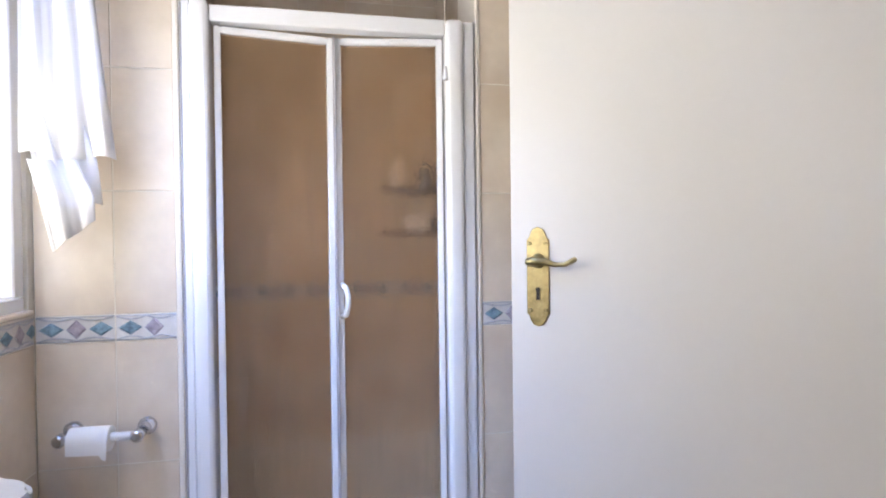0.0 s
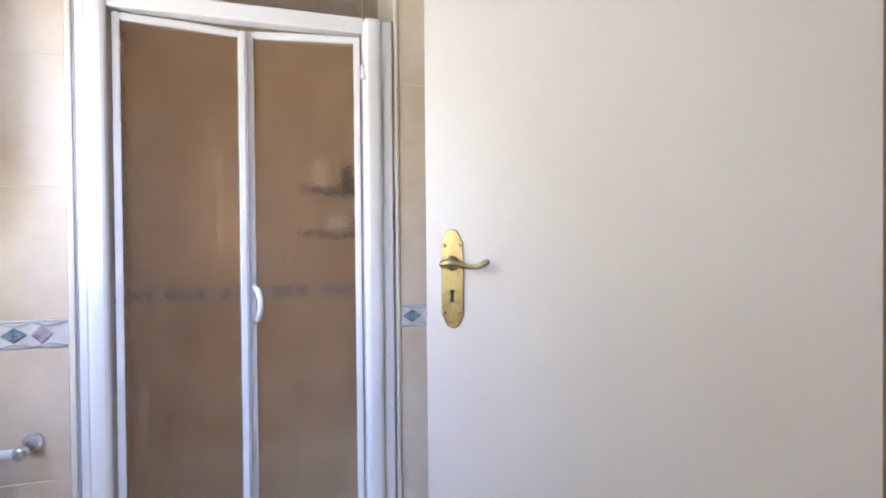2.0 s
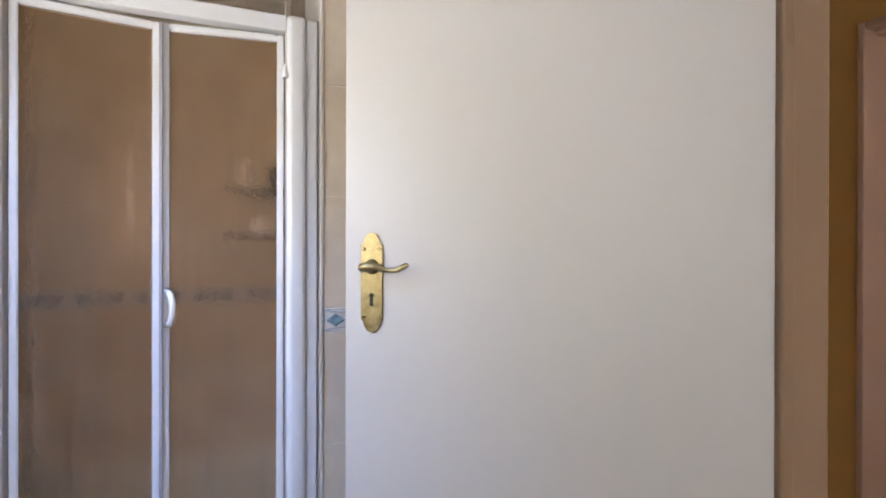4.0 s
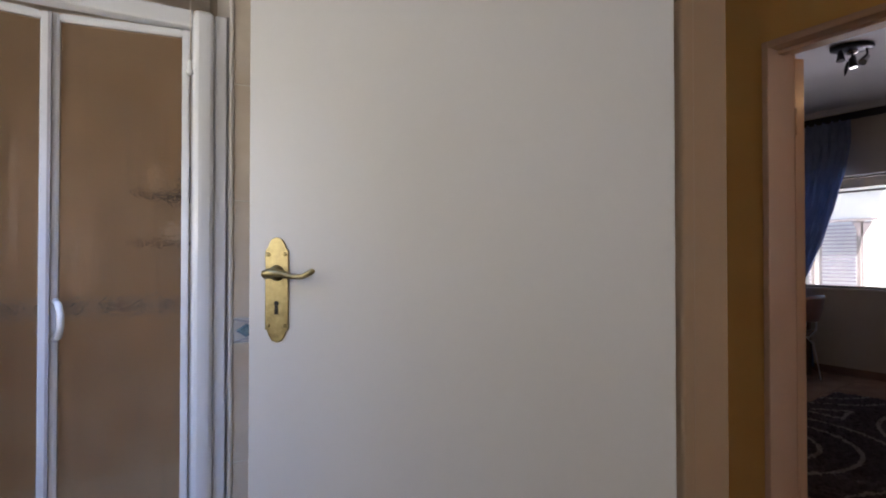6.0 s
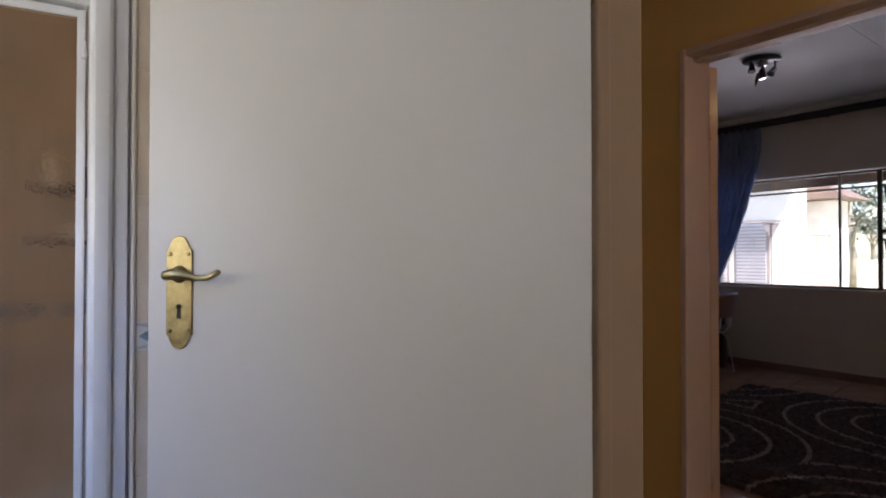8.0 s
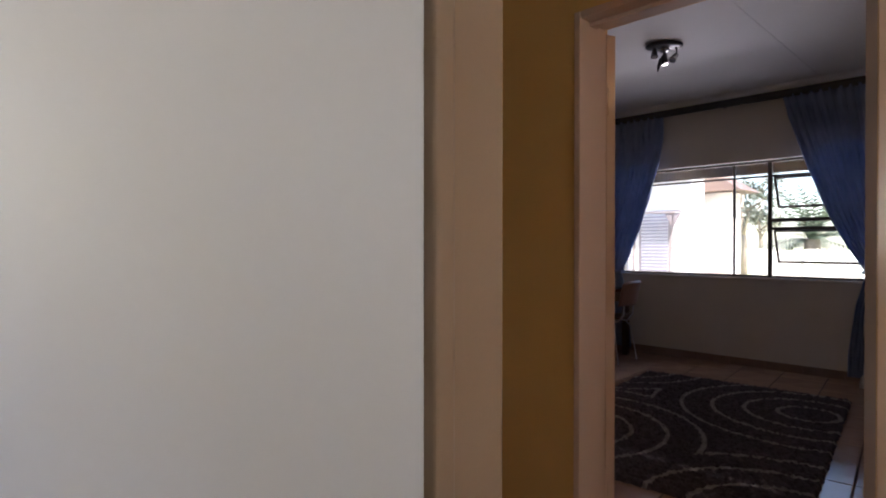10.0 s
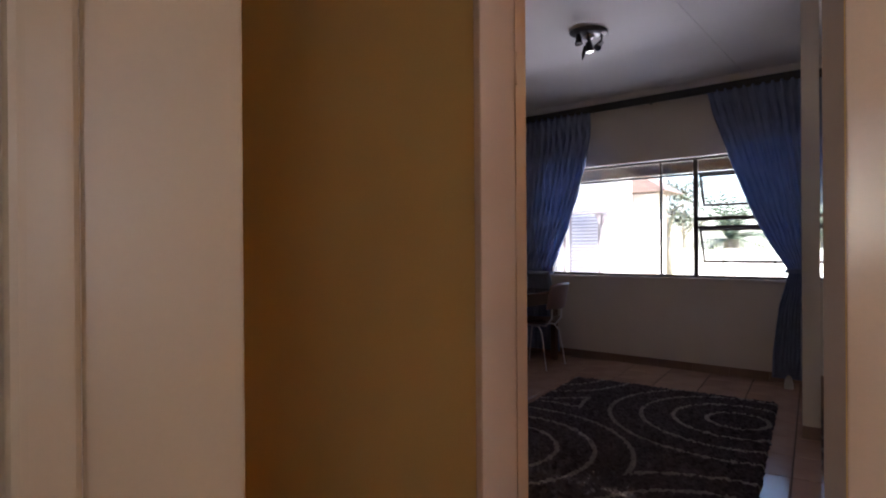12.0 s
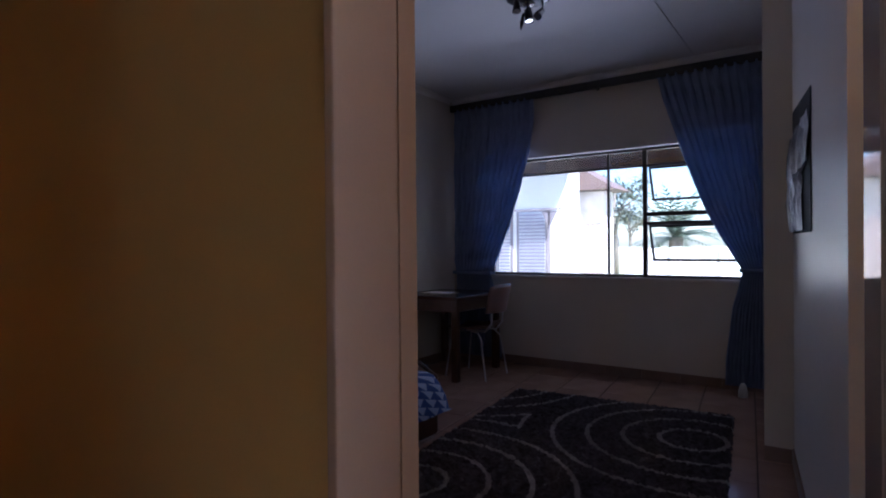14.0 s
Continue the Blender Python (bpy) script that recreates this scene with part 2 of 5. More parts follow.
def duvet_cloth():
    """Blue cotton with rows of paler triangles."""
    m = material("blue_triangle_print_cotton", (0.06, 0.12, 0.42), 0.85, vary=0.08, scale=6, fine=200, bump=0.1)
    n, l = m.node_tree.nodes, m.node_tree.links
    b = n["Principled BSDF"]
    old = b.inputs["Base Color"].links[0].from_socket
    co = n.new("ShaderNodeTexCoord")
    sep = n.new("ShaderNodeSeparateXYZ")
    l.new(co.outputs["UV"], sep.inputs[0])

    def op(kind, a, c):
        k = n.new("ShaderNodeMath")
        k.operation = kind
        for i, v in enumerate((a, c)):
            if isinstance(v, (int, float)):
                k.inputs[i].default_value = v
            else:
                l.new(v, k.inputs[i])
        return k.outputs[0]
    u, v = op("MULTIPLY", sep.outputs["X"], 16), op("MULTIPLY", sep.outputs["Y"], 15)
    fv = op("FRACT", v, 0)
    fu = op("FRACT", u, 0)
    tri = op("LESS_THAN", op("ABSOLUTE", op("SUBTRACT", fu, 0.5), 0), op("MULTIPLY", fv, 0.46))
    mx = n.new("ShaderNodeMix")
    mx.data_type = "RGBA"
    mx.inputs["B"].default_value = (0.48, 0.58, 0.82, 1)
    l.new(tri, mx.inputs["Factor"])
    l.new(old, mx.inputs["A"])
    l.new(mx.outputs["Result"], b.inputs["Base Color"])
    return m


def rug_pile(rings):
    """Charcoal shag with paler rings round the given centres; each spot belongs to its nearest centre."""
    m = material("charcoal_shag_pile", (0.075, 0.062, 0.072), 0.95, vary=0.5, scale=30, fine=260, bump=0.5, bump_scale=320, spec=0.1)
    n, l = m.node_tree.nodes, m.node_tree.links
    b = n["Principled BSDF"]
    old = b.inputs["Base Color"].links[0].from_socket
    geo = n.new("ShaderNodeNewGeometry")
    fuzz = n.new("ShaderNodeTexNoise")
    fuzz.inputs["Scale"].default_value, fuzz.inputs["Detail"].default_value = 55, 3
    l.new(geo.outputs["Position"], fuzz.inputs["Vector"])

    def op(kind, *v):
        k = n.new("ShaderNodeMath")
        k.operation = kind
        for i, a in enumerate(v):
            if isinstance(a, (int, float)):
                k.inputs[i].default_value = a
            else:
                l.new(a, k.inputs[i])
        return k.outputs[0]
    near = None
    for cx, cy in rings:
        d = n.new("ShaderNodeVectorMath")
        d.operation = "DISTANCE"
        d.inputs[1].default_value = (cx, cy, 0.03)
        l.new(geo.outputs["Position"], d.inputs[0])
        near = d.outputs["Value"] if near is None else op("MINIMUM", near, d.outputs["Value"])
    near = op("ADD", near, op("MULTIPLY", op("SUBTRACT", fuzz.outputs["Fac"], 0.5), 0.035))
    band = op("ABSOLUTE", op("SUBTRACT", op("FRACT", op("DIVIDE", op("ADD", near, 0.1325), 0.215)), 0.5))
    inside = op("LESS_THAN", band, 0.068)
    mx = n.new("ShaderNodeMix")
    mx.data_type = "RGBA"
    mx.inputs["B"].default_value = (0.27, 0.245, 0.24, 1)
    l.new(inside, mx.inputs["Factor"])
    l.new(old, mx.inputs["A"])
    l.new(mx.outputs["Result"], b.inputs["Base Color"])
    return m


def let_light_through(m, share, colour):
    n, l = m.node_tree.nodes, m.node_tree.links
    tr = n.new("ShaderNodeBsdfTranslucent")
    tr.inputs["Color"].default_value = (*colour, 1)
    mx = n.new("ShaderNodeMixShader")
    mx.inputs["Fac"].default_value = share
    l.new(n["Principled BSDF"].outputs["BSDF"], mx.inputs[1])
    l.new(tr.outputs["BSDF"], mx.inputs[2])
    l.new(mx.outputs["Shader"], n["Material Output"].inputs["Surface"])


let_light_through(CURTAIN_BLUE, 0.3, (0.20, 0.30, 0.52))
GLARE = bpy.data.materials.new("bright_outdoor_glare")
GLARE.use_nodes = True
GLARE.node_tree.nodes["Principled BSDF"].inputs["Base Color"].default_value = (0.8, 0.8, 0.8, 1)
GLARE.node_tree.nodes["Principled BSDF"].inputs["Emission Color"].default_value = (1.0, 0.96, 0.88, 1)
GLARE.node_tree.nodes["Principled BSDF"].inputs["Emission Strength"].default_value = 0.45
GLASS, STYRENE, VOILE, DUVET = pane_glass(), obscure_plastic(), sheer_cloth(), duvet_cloth()


# ---- mesh helpers ----
def box(bm, x0, x1, y0, y1, z0, z1, bevel=0.0, seg=1):
    vs = [bm.verts.new((x, y, z)) for x in (x0, x1) for y in (y0, y1) for z in (z0, z1)]
    fs = [bm.faces.new([vs[i] for i in q]) for q in ((0, 1, 3, 2), (4, 6, 7, 5), (0, 4, 5, 1), (2, 3, 7, 6), (0, 2, 6, 4), (1, 5, 7, 3))]
    if bevel:
        es = {e for f in fs for e in f.edges}
        bmesh.ops.bevel(bm, geom=list(es), offset=bevel, segments=seg, affect="EDGES", profile=0.6)
    return bm


def boxed(*dims, bevel=0.0, seg=1):
    return box(bmesh.new(), *dims, bevel=bevel, seg=seg)


def tube(bm, points, radius, sides=10, cap=True):
    """A round bar along points; radius may be a list."""
    pts = [Vector(p) for p in points]
    rad = radius if isinstance(radius, (list, tuple)) else [radius] * len(pts)
    rings, ref = [], None
    for i, p in enumerate(pts):
        d = (pts[min(i + 1, len(pts) - 1)] - pts[max(i - 1, 0)]).normalized()
        if ref is None:
            ref = Vector((0, 0, 1)) if abs(d.z) < 0.9 else Vector((1, 0, 0))
        a = d.cross(ref).normalized()
        b = a.cross(d).normalized()
        ref = b
        rings.append([bm.verts.new(p + rad[i] * (a * math.cos(k * math.tau / sides) + b * math.sin(k * math.tau / sides))) for k in range(sides)])
    for r, s in zip(rings, rings[1:]):
        for k in range(sides):
            f = bm.faces.new((r[k], r[(k + 1) % sides], s[(k + 1) % sides], s[k]))
            f.smooth = True
    if cap:
        bm.faces.new(rings[0][::-1])
        bm.faces.new(rings[-1])
    return bm


def turned(bm, profile, centre, axis="z", sides=24):
    """A lathe shape: profile of (radius, height) along an axis from centre."""
    c = Vector(centre)
    rings = []
    for r, h in profile:
        ring = []
        for k in range(sides):
            u, v = r * math.cos(k * math.tau / sides), r * math.sin(k * math.tau / sides)
            ring.append(bm.verts.new(c + (Vector((u, v, h)) if axis == "z" else Vector((h, u, v)) if axis == "x" else Vector((u, h, v)))))
        rings.append(ring)
    for a, b in zip(rings, rings[1:]):
        for k in range(sides):
            bm.faces.new((a[k], a[(k + 1) % sides], b[(k + 1) % sides], b[k])).smooth = True
    bm.faces.new(rings[0][::-1])
    bm.faces.new(rings[-1])
    return bm


def prism(bm, outline, depth, to=lambda u, v, w: (u, v, w)):
    """An outline (u, v) pushed through depth (w from 0), put in place by to()."""
    a = [bm.verts.new(to(u, v, 0)) for u, v in outline]
    b = [bm.verts.new(to(u, v, depth)) for u, v in outline]
    bm.faces.new(a)
    bm.faces.new(b[::-1])
    for i in range(len(a)):
        j = (i + 1) % len(a)
        bm.faces.new((a[i], b[i], b[j], a[j]))
    return bm


def finish(bm, mat, name):
    bmesh.ops.recalc_face_normals(bm, faces=bm.faces)
    me = bpy.data.meshes.new(name)
    bm.to_mesh(me)
    bm.free()
    me.materials.append(mat)
    return me


def part(name, bm, mat, parent, label=""):
    ob = new(name, finish(bm, mat, name))
    ob.parent = parent
    return tagged(ob, label)


def solid(name, bm, mat, label, category, kind="", group=""):
    return tagged(new(name, finish(bm, mat, name)), label, category, group, kind)


def thing(name, label, category, group="", kind="", m=None):
    ob = new(name)
    ob.empty_display_size = 0.1
    if m is not None:
        ob.matrix_world = m
    return tagged(ob, label, category, group, kind)


# ---- plan ----
CEIL, CEIL_BED = 2.62, 2.80
XL, YS = 0.359, 2.14                 # bathroom: window wall, shower wall
XD0, XD1 = 2.075, 2.257                # wall between bathroom and hall
YJ0, YJ1 = 0.49, 1.315               # its doorway
XB0, XB1 = 3.35, 3.57                # wall between hall and bedroom
YB0, YB1 = 1.045, 1.855              # its doorway
YR = 1.001                           # south edge of that opening
XW = 7.82                            # bedroom window wall, inner face
YBL = 4.53                           # bedroom side wall


# ---- structure: floors and ceilings ----
def structure(name, bm, mat, label, category):
    return solid(name, bm, mat, label, category, kind="structure")


floor_bath = structure("floor_bathroom", boxed(0.1, 2.3, -0.7, 3.3, -0.12, 0.0), GROUT, "pale tiled bathroom floor with cement grout", "floor")
floor_hall = structure("floor_hall", boxed(2.301, 3.57, -1.3, 4.1, -0.12, -0.006), DARK_GROUT, "terracotta tiled hall floor with dark grout", "floor")
floor_far = structure("floor_passage", boxed(1.2, 7.6, 4.663, 9.6, -0.12, -0.006), DARK_GROUT, "terracotta tiled passage floor with dark grout", "floor")
structure("floor_turn", boxed(2.2, 3.57, 4.1, 4.663, -0.12, -0.004), DARK_GROUT, "dark grout bed under the passage corner", "floor")
floor_bed = structure("floor_bedroom", boxed(3.57, 7.95, 0.0, 4.66, -0.12, -0.006), DARK_GROUT, "brown tiled bedroom floor with dark grout", "floor")

structure("ceiling_bathroom", boxed(0.1, 2.3, -0.7, 3.3, CEIL, CEIL + 0.12), CEILING_PAINT, "white painted bathroom ceiling", "ceiling")
structure("ceiling_hall", boxed(2.3, 3.57, -1.3, 4.663, CEIL, CEIL + 0.12), CEILING_PAINT, "white painted hall ceiling", "ceiling")
structure("ceiling_hall_edge", boxed(2.15, 2.299, 3.301, 4.80, CEIL, CEIL + 0.12), CEILING_PAINT, "white painted ceiling edge over the hall wall", "ceiling")
structure("ceiling_hall_south_edge", boxed(2.15, 2.299, -1.42, -0.701, CEIL, CEIL + 0.12), CEILING_PAINT, "white painted ceiling edge at the hall end", "ceiling")
structure("ceiling_passage", boxed(1.0, 7.6, 4.663, 9.6, CEIL, CEIL + 0.12), CEILING_PAINT, "white painted passage ceiling", "ceiling")
structure("ceiling_bedroom", boxed(3.57, 7.95, 0.0, 4.66, CEIL_BED, CEIL_BED + 0.12), CEILING_PAINT, "smooth white bedroom ceiling with board joints", "ceiling")

# ---- structure: bathroom ----
wall_shower = structure("wall_shower", boxed(0.36, 0.686, YS + 0.0012, YS + 0.2, 0, CEIL), GROUT, "cream tiled bathroom wall beside the shower", "wall")
wall_shower_b = structure("wall_shower_side", boxed(1.452, 2.075, YS + 0.0012, YS + 0.2, 0, CEIL), GROUT, "cream tiled wall strip behind the open door", "wall")
recess_l = structure("wall_recess_west", boxed(0.48, 0.6, YS + 0.2, 3.22, 0, CEIL), GROUT, "tiled side of the shower recess", "wall")
recess_r = structure("wall_recess_east", boxed(1.54, 1.66, YS + 0.2, 3.22, 0, CEIL), GROUT, "tiled side of the shower recess", "wall")
recess_b = structure("wall_recess_back", boxed(0.6, 1.54, 3.1012, 3.22, 0, CEIL), GROUT, "cream tiled back of the shower recess", "wall")

bm = bmesh.new()
WY0, WY1, WZ0, WZ1 = 0.86, 2.118, 1.085, 2.16
box(bm, 0.10, XL - 0.0012, -0.7, WY0, 0, CEIL)
box(bm, 0.10, XL - 0.0012, WY1, YS + 0.2, 0, CEIL)
box(bm, 0.10, XL - 0.0012, WY0, WY1, 0, WZ0)
box(bm, 0.10, XL - 0.0012, WY0, WY1, WZ1, CEIL)
wall_west = structure("wall_bathroom_west", bm, GROUT, "cream tiled bathroom wall with a bright window", "wall")
bm = bmesh.new()
box(bm, 0.10, 0.38, -0.82, -0.70, 0, CEIL)
box(bm, 0.95, 2.075, -0.82, -0.70, 0, CEIL)
box(bm, 0.38, 0.95, -0.82, -0.70, 0, 1.02)
box(bm, 0.38, 0.95, -0.82, -0.70, 2.08, CEIL)
structure("wall_bathroom_south", bm, BEDROOM_WALL, "plain painted bathroom wall with a window", "wall")

# bathroom window
win_b = thing("window_bathroom", "white framed bathroom window glaring with daylight", "window", kind="structure")
bm = bmesh.new()
for y0, y1, z0, z1 in ((WY0, WY1, WZ0, WZ0 + 0.045), (WY0, WY1, WZ1 - 0.045, WZ1), (WY0, WY0 + 0.045, WZ0 + 0.045, WZ1 - 0.045), (WY1 - 0.045, WY1, WZ0 + 0.045, WZ1 - 0.045)):
    box(bm, 0.315, 0.35, y0, y1, z0, z1, 0.004)
part("window_frame", bm, WHITE_PLASTIC, win_b)
part("window_sill", boxed(0.35, XL + 0.012, WY0, WY1, WZ0, WZ0 + 0.014, bevel=0.004), CREAM_TILE, win_b)

FROST = material("white_frosted_glass", (0.78, 0.80, 0.82), 0.4, vary=0.03)
let_light_through(FROST, 0.8, (0.92, 0.94, 0.96))
part("pane", boxed(0.30, 0.308, WY0, WY1, WZ0, WZ1), FROST, win_b, "white frosted pane")
# glowing stand-in for the bright sky, oversized to keep sun off the pane
structure("backdrop_bathroom", boxed(-0.42, -0.40, -1.6, 3.2, 0.3, 4.6), GLARE, "glaring white sky outside the bathroom window", "backdrop")
structure("window_bathroom_south", boxed(0.38, 0.95, -0.80, -0.79, 1.02, 2.08), FROST, "frosted bathroom window pane", "window")
# this last pane is added with the hall fill light, out of view
structure("hall_fill_pane", boxed(2.42, 3.24, -1.41, -1.40, 0.94, 2.06), FROST, "frosted pane added behind the hall fill light", "window")

# wall between bathroom and hall, a layer for each room
for nm, xa, xb, mt, lb in (("wall_bathroom_east", XD0, 2.18, CREAM_TILE, "cream tiled bathroom wall round the doorway"), ("wall_hall_west", 2.18, XD1, MUSTARD, "mustard painted hall wall round the bathroom doorway")):
    bm = bmesh.new()
    box(bm, xa, xb, YJ1 + 0.018, 5.1 if xa > 2.1 else YS + 0.2, 0, CEIL)
    box(bm, xa, xb, -1.3 if xa > 2.1 else -0.7, YJ0 - 0.018, 0, CEIL)
    box(bm, xa, xb, YJ0 - 0.018, YJ1 + 0.018, 2.06, CEIL)
    structure(nm, bm, mt, lb, "wall")


def steel_frame(name, x0, xs, x1, y0, y1, top, mat, label):
    """A pressed door frame: two jambs and a head, each with a step at xs."""
    ob = thing(name, label, "door frame", kind="structure")
    for nm, ya, yb, s in (("jamb", y1, y1 + 0.030, 1), ("jamb", y0 - 0.030, y0, -1)):
        bm = bmesh.new()
        if s > 0:
            box(bm, x0, xs, ya - 0.012, yb, 0, top + 0.03, 0.010, 4)
            box(bm, xs, x1, ya, yb, 0, top + 0.03, 0.004, 2)
        else:
            box(bm, x0, xs, ya, yb + 0.012, 0, top + 0.03, 0.003)
            box(bm, xs, x1, ya, yb, 0, top + 0.03, 0.004, 2)
        part(nm, bm, mat, ob)
    bm = bmesh.new()
    box(bm, x0 + 0.001, xs, y0, y1, top - 0.012, top + 0.029, 0.003)
    box(bm, xs, x1 - 0.001, y0, y1, top, top + 0.029, 0.004, 2)
    part("head", bm, mat, ob)
    return ob


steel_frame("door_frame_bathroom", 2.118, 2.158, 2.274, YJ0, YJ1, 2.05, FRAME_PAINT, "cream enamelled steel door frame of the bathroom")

# ---- structure: hall and passage ----
bm = bmesh.new()
box(bm, XB0, XB1, YB1 + 0.012, 4.1, 0, CEIL_BED)
box(bm, XB0, XB1, -1.3, YR, 0, CEIL_BED, 0.003)
box(bm, XB0, XB1, YR, YB1 + 0.012, 2.057, CEIL_BED)
wall_hall_e = structure("wall_hall_east", bm, MUSTARD, "mustard painted hall wall beside the bedroom doorway", "wall")
# unseen end wall; its opening is added for the hall fill light
bm = bmesh.new()
box(bm, 2.18, 2.42, -1.42, -1.3, 0, CEIL)
box(bm, 3.24, 3.57, -1.42, -1.3, 0, CEIL)
box(bm, 2.42, 3.24, -1.42, -1.3, 0, 0.94)
box(bm, 2.42, 3.24, -1.42, -1.3, 2.06, CEIL)
structure("wall_hall_south", bm, MUSTARD, "mustard painted end of the hall with an added opening", "wall")
structure("bulkhead", boxed(XD1, 3.69, 4.1, 4.22, 2.04, CEIL), MUSTARD, "mustard painted bulkhead over the hall opening", "wall")
bm = bmesh.new()
box(bm, 1.2, 3.53, 5.1, 5.22, 0, CEIL)
box(bm, 1.08, 1.2, 4.54, 5.22, 0, CEIL)
box(bm, 1.2, 2.178, 4.54, 4.66, 0, CEIL)
wall_turn = structure("wall_passage_turn", bm, MUSTARD, "mustard painted wall at the turn of the passage", "wall")
structure("wall_passage_end", boxed(2.6, 4.74, 8.8, 8.92, 0, CEIL), BEDROOM_WALL, "cream painted far wall of the passage", "wall")
structure("wall_passage_nib", boxed(4.74, 5.02, 8.55, 8.92, 0, CEIL), BEDROOM_WALL, "pale grey wall nib at the passage end", "wall")
structure("wall_passage_far", boxed(5.02, 7.6, 8.75, 8.92, 0, CEIL), WOOD_DARK, "dark wooden door panel at the passage end", "wall")
structure("wall_passage_east", boxed(7.48, 7.6, 4.663, 8.75, 0, CEIL), BEDROOM_WALL, "cream painted passage wall", "wall")
structure("wall_passage_west", boxed(2.48, 2.6, 5.22, 8.92, 0, CEIL), MUSTARD, "mustard painted passage wall", "wall")

# ---- structure: bedroom ----
structure("wall_bedroom_corner", boxed(XB1, 3.69, 4.1, 4.66, 0, CEIL_BED), BEDROOM_WALL, "pale painted corner of the bedroom wall", "wall")
structure("wall_bedroom_north", boxed(3.69, XW, YBL, 4.66, 0, CEIL_BED), BEDROOM_WALL, "pale painted bedroom side wall beside the desk", "wall")
BY0, BY1, BZ0, BZ1 = 1.62, 4.10, 0.905, 2.085
bm = bmesh.new()
box(bm, XW, XW + 0.23, 0.0, BY0, 0, CEIL_BED)
box(bm, XW, XW + 0.23, BY1, 4.66, 0, CEIL_BED)
box(bm, XW, XW + 0.23, BY0, BY1, 0, BZ0)
box(bm, XW, XW + 0.23, BY0, BY1, BZ1, CEIL_BED)
structure("wall_bedroom_east", bm, BEDROOM_WALL, "pale painted bedroom wall with a wide window", "wall")
structure("wall_pier", boxed(6.22, 6.52, 1.18, 1.418, 0, CEIL_BED, bevel=0.004), BEDROOM_WALL, "pale painted wall pier beside the curtain", "wall")
structure("wall_bedroom_south", boxed(6.52, XW, 1.06, 1.18, 0, CEIL_BED), BEDROOM_WALL, "pale painted bedroom wall behind the curtain", "wall")
structure("wall_dressing_south", boxed(3.57, 6.52, -0.1, 0.02, 0, CEIL_BED), MUSTARD, "warm lit wall of the dressing recess", "wall")
structure("wall_dressing_end", boxed(5.6, 5.72, 0.02, 1.06, 0, CEIL_BED), MUSTARD, "warm mustard wall at the end of the dressing recess", "wall")

# partition that runs a few degrees off the grid
PA, PB = Vector((4.36, 1.071, 0)), Vector((6.235, 1.277, 0))
pu = (PB - PA).normalized()
pn = Vector((-pu.y, pu.x, 0))


def on_partition(u, w, z):
    return PA + pu * u + pn * w + Vector((0, 0, z))


PL = (PB - PA).length
bm = bmesh.new()
prism(bm, [(0, 0), (PL, 0), (PL, CEIL_BED), (0, CEIL_BED)], -0.10, lambda u, v, w: on_partition(u, w, v))
structure("wall_partition", bm, GLOSS_WALL, "pale satin painted partition wall carrying a torn poster", "wall")
bm = bmesh.new()
prism(bm, [(0, 0), (PL, 0), (PL, 0.085), (0, 0.085)], 0.010, lambda u, v, w: on_partition(u, w, v))
structure("baseboard_partition", bm, SKIRT_TILE, "brown tile skirting along the partition", "baseboard")

# cornice round the bedroom and the pier
bm = bmesh.new()
cove = [(0, 0), (0.05, 0), (0.05, -0.008), (0.03, -0.015), (0.015, -0.03), (0.008, -0.05), (0, -0.05)]
prism(bm, cove, YBL - 1.42, lambda u, v, w: (XW - u, 1.42 + w, CEIL_BED + v))
prism(bm, cove, XW - 3.7 - 0.08, lambda u, v, w: (3.7 + w, YBL - u, CEIL_BED + v))
prism(bm, cove, 0.24, lambda u, v, w: (6.22 - u, 1.18 + w, CEIL_BED + v))
structure("cornice", bm, CEILING_PAINT, "white coved cornice round the bedroom ceiling", "cornice")
bm = bmesh.new()
box(bm, 3.6, 7.74, 2.05, 2.09, CEIL_BED - 0.005, CEIL_BED - 0.0005, 0.001)
structure("ceiling_joint_strip", bm, CEILING_PAINT, "flat white joint strip across the bedroom ceiling", "ceiling")

# bedroom door frame: casing, reveal
dfb = thing("door_frame_bedroom", "pale enamelled steel door frame of the bedroom", "door frame", kind="structure")
bm = bmesh.new()
box(bm, XB0 - 0.012, 3.522, YB1 - 0.013, YB1 + 0.013, 0, 2.056, 0.005, 2)
part("jamb", bm, FRAME_PALE, dfb)
bm = prism(bmesh.new(), [(3.512, YR + 0.001), (3.530, 1.0525), (3.624, 1.0675), (3.624, YR + 0.001)], 2.056, lambda u, v, w: (u, v, w))
bmesh.ops.bevel(bm, geom=bm.edges[:], offset=0.003, segments=2, affect="EDGES")
part("casing", boxed(XB0 - 0.014, XB0 - 0.0005, 0.70, YR - 0.003, 0, 2.056, bevel=0.004, seg=2), FRAME_PALE, dfb)
part("jamb", bm, FRAME_GLOSS, dfb, "glossy enamelled jamb that mirrors the window")
bm = bmesh.new()
box(bm, XB0 - 0.011, 3.505, YR + 0.001, YB1 - 0.014, 2.03, 2.056, 0.004, 2)
part("head", bm, FRAME_PALE, dfb)
bm = bmesh.new()
box(bm, 3.40, 3.44, YR + 0.001, YB1 - 0.014, 2.016, 2.03, 0.002)
part("stop", bm, FRAME_PALE, dfb)

# the bedroom door, swung right back: its hinge edge faces the doorway
hx, hy = 3.529, 1.8455
ev = Vector((0.95, -0.31, 0)).normalized()
lv = Vector((0.31, 0.95, 0)).normalized()


def on_bed_door(u, w, z):
    return Vector((hx, hy, 0)) + lv * u + ev * w + Vector((0, 0, z))


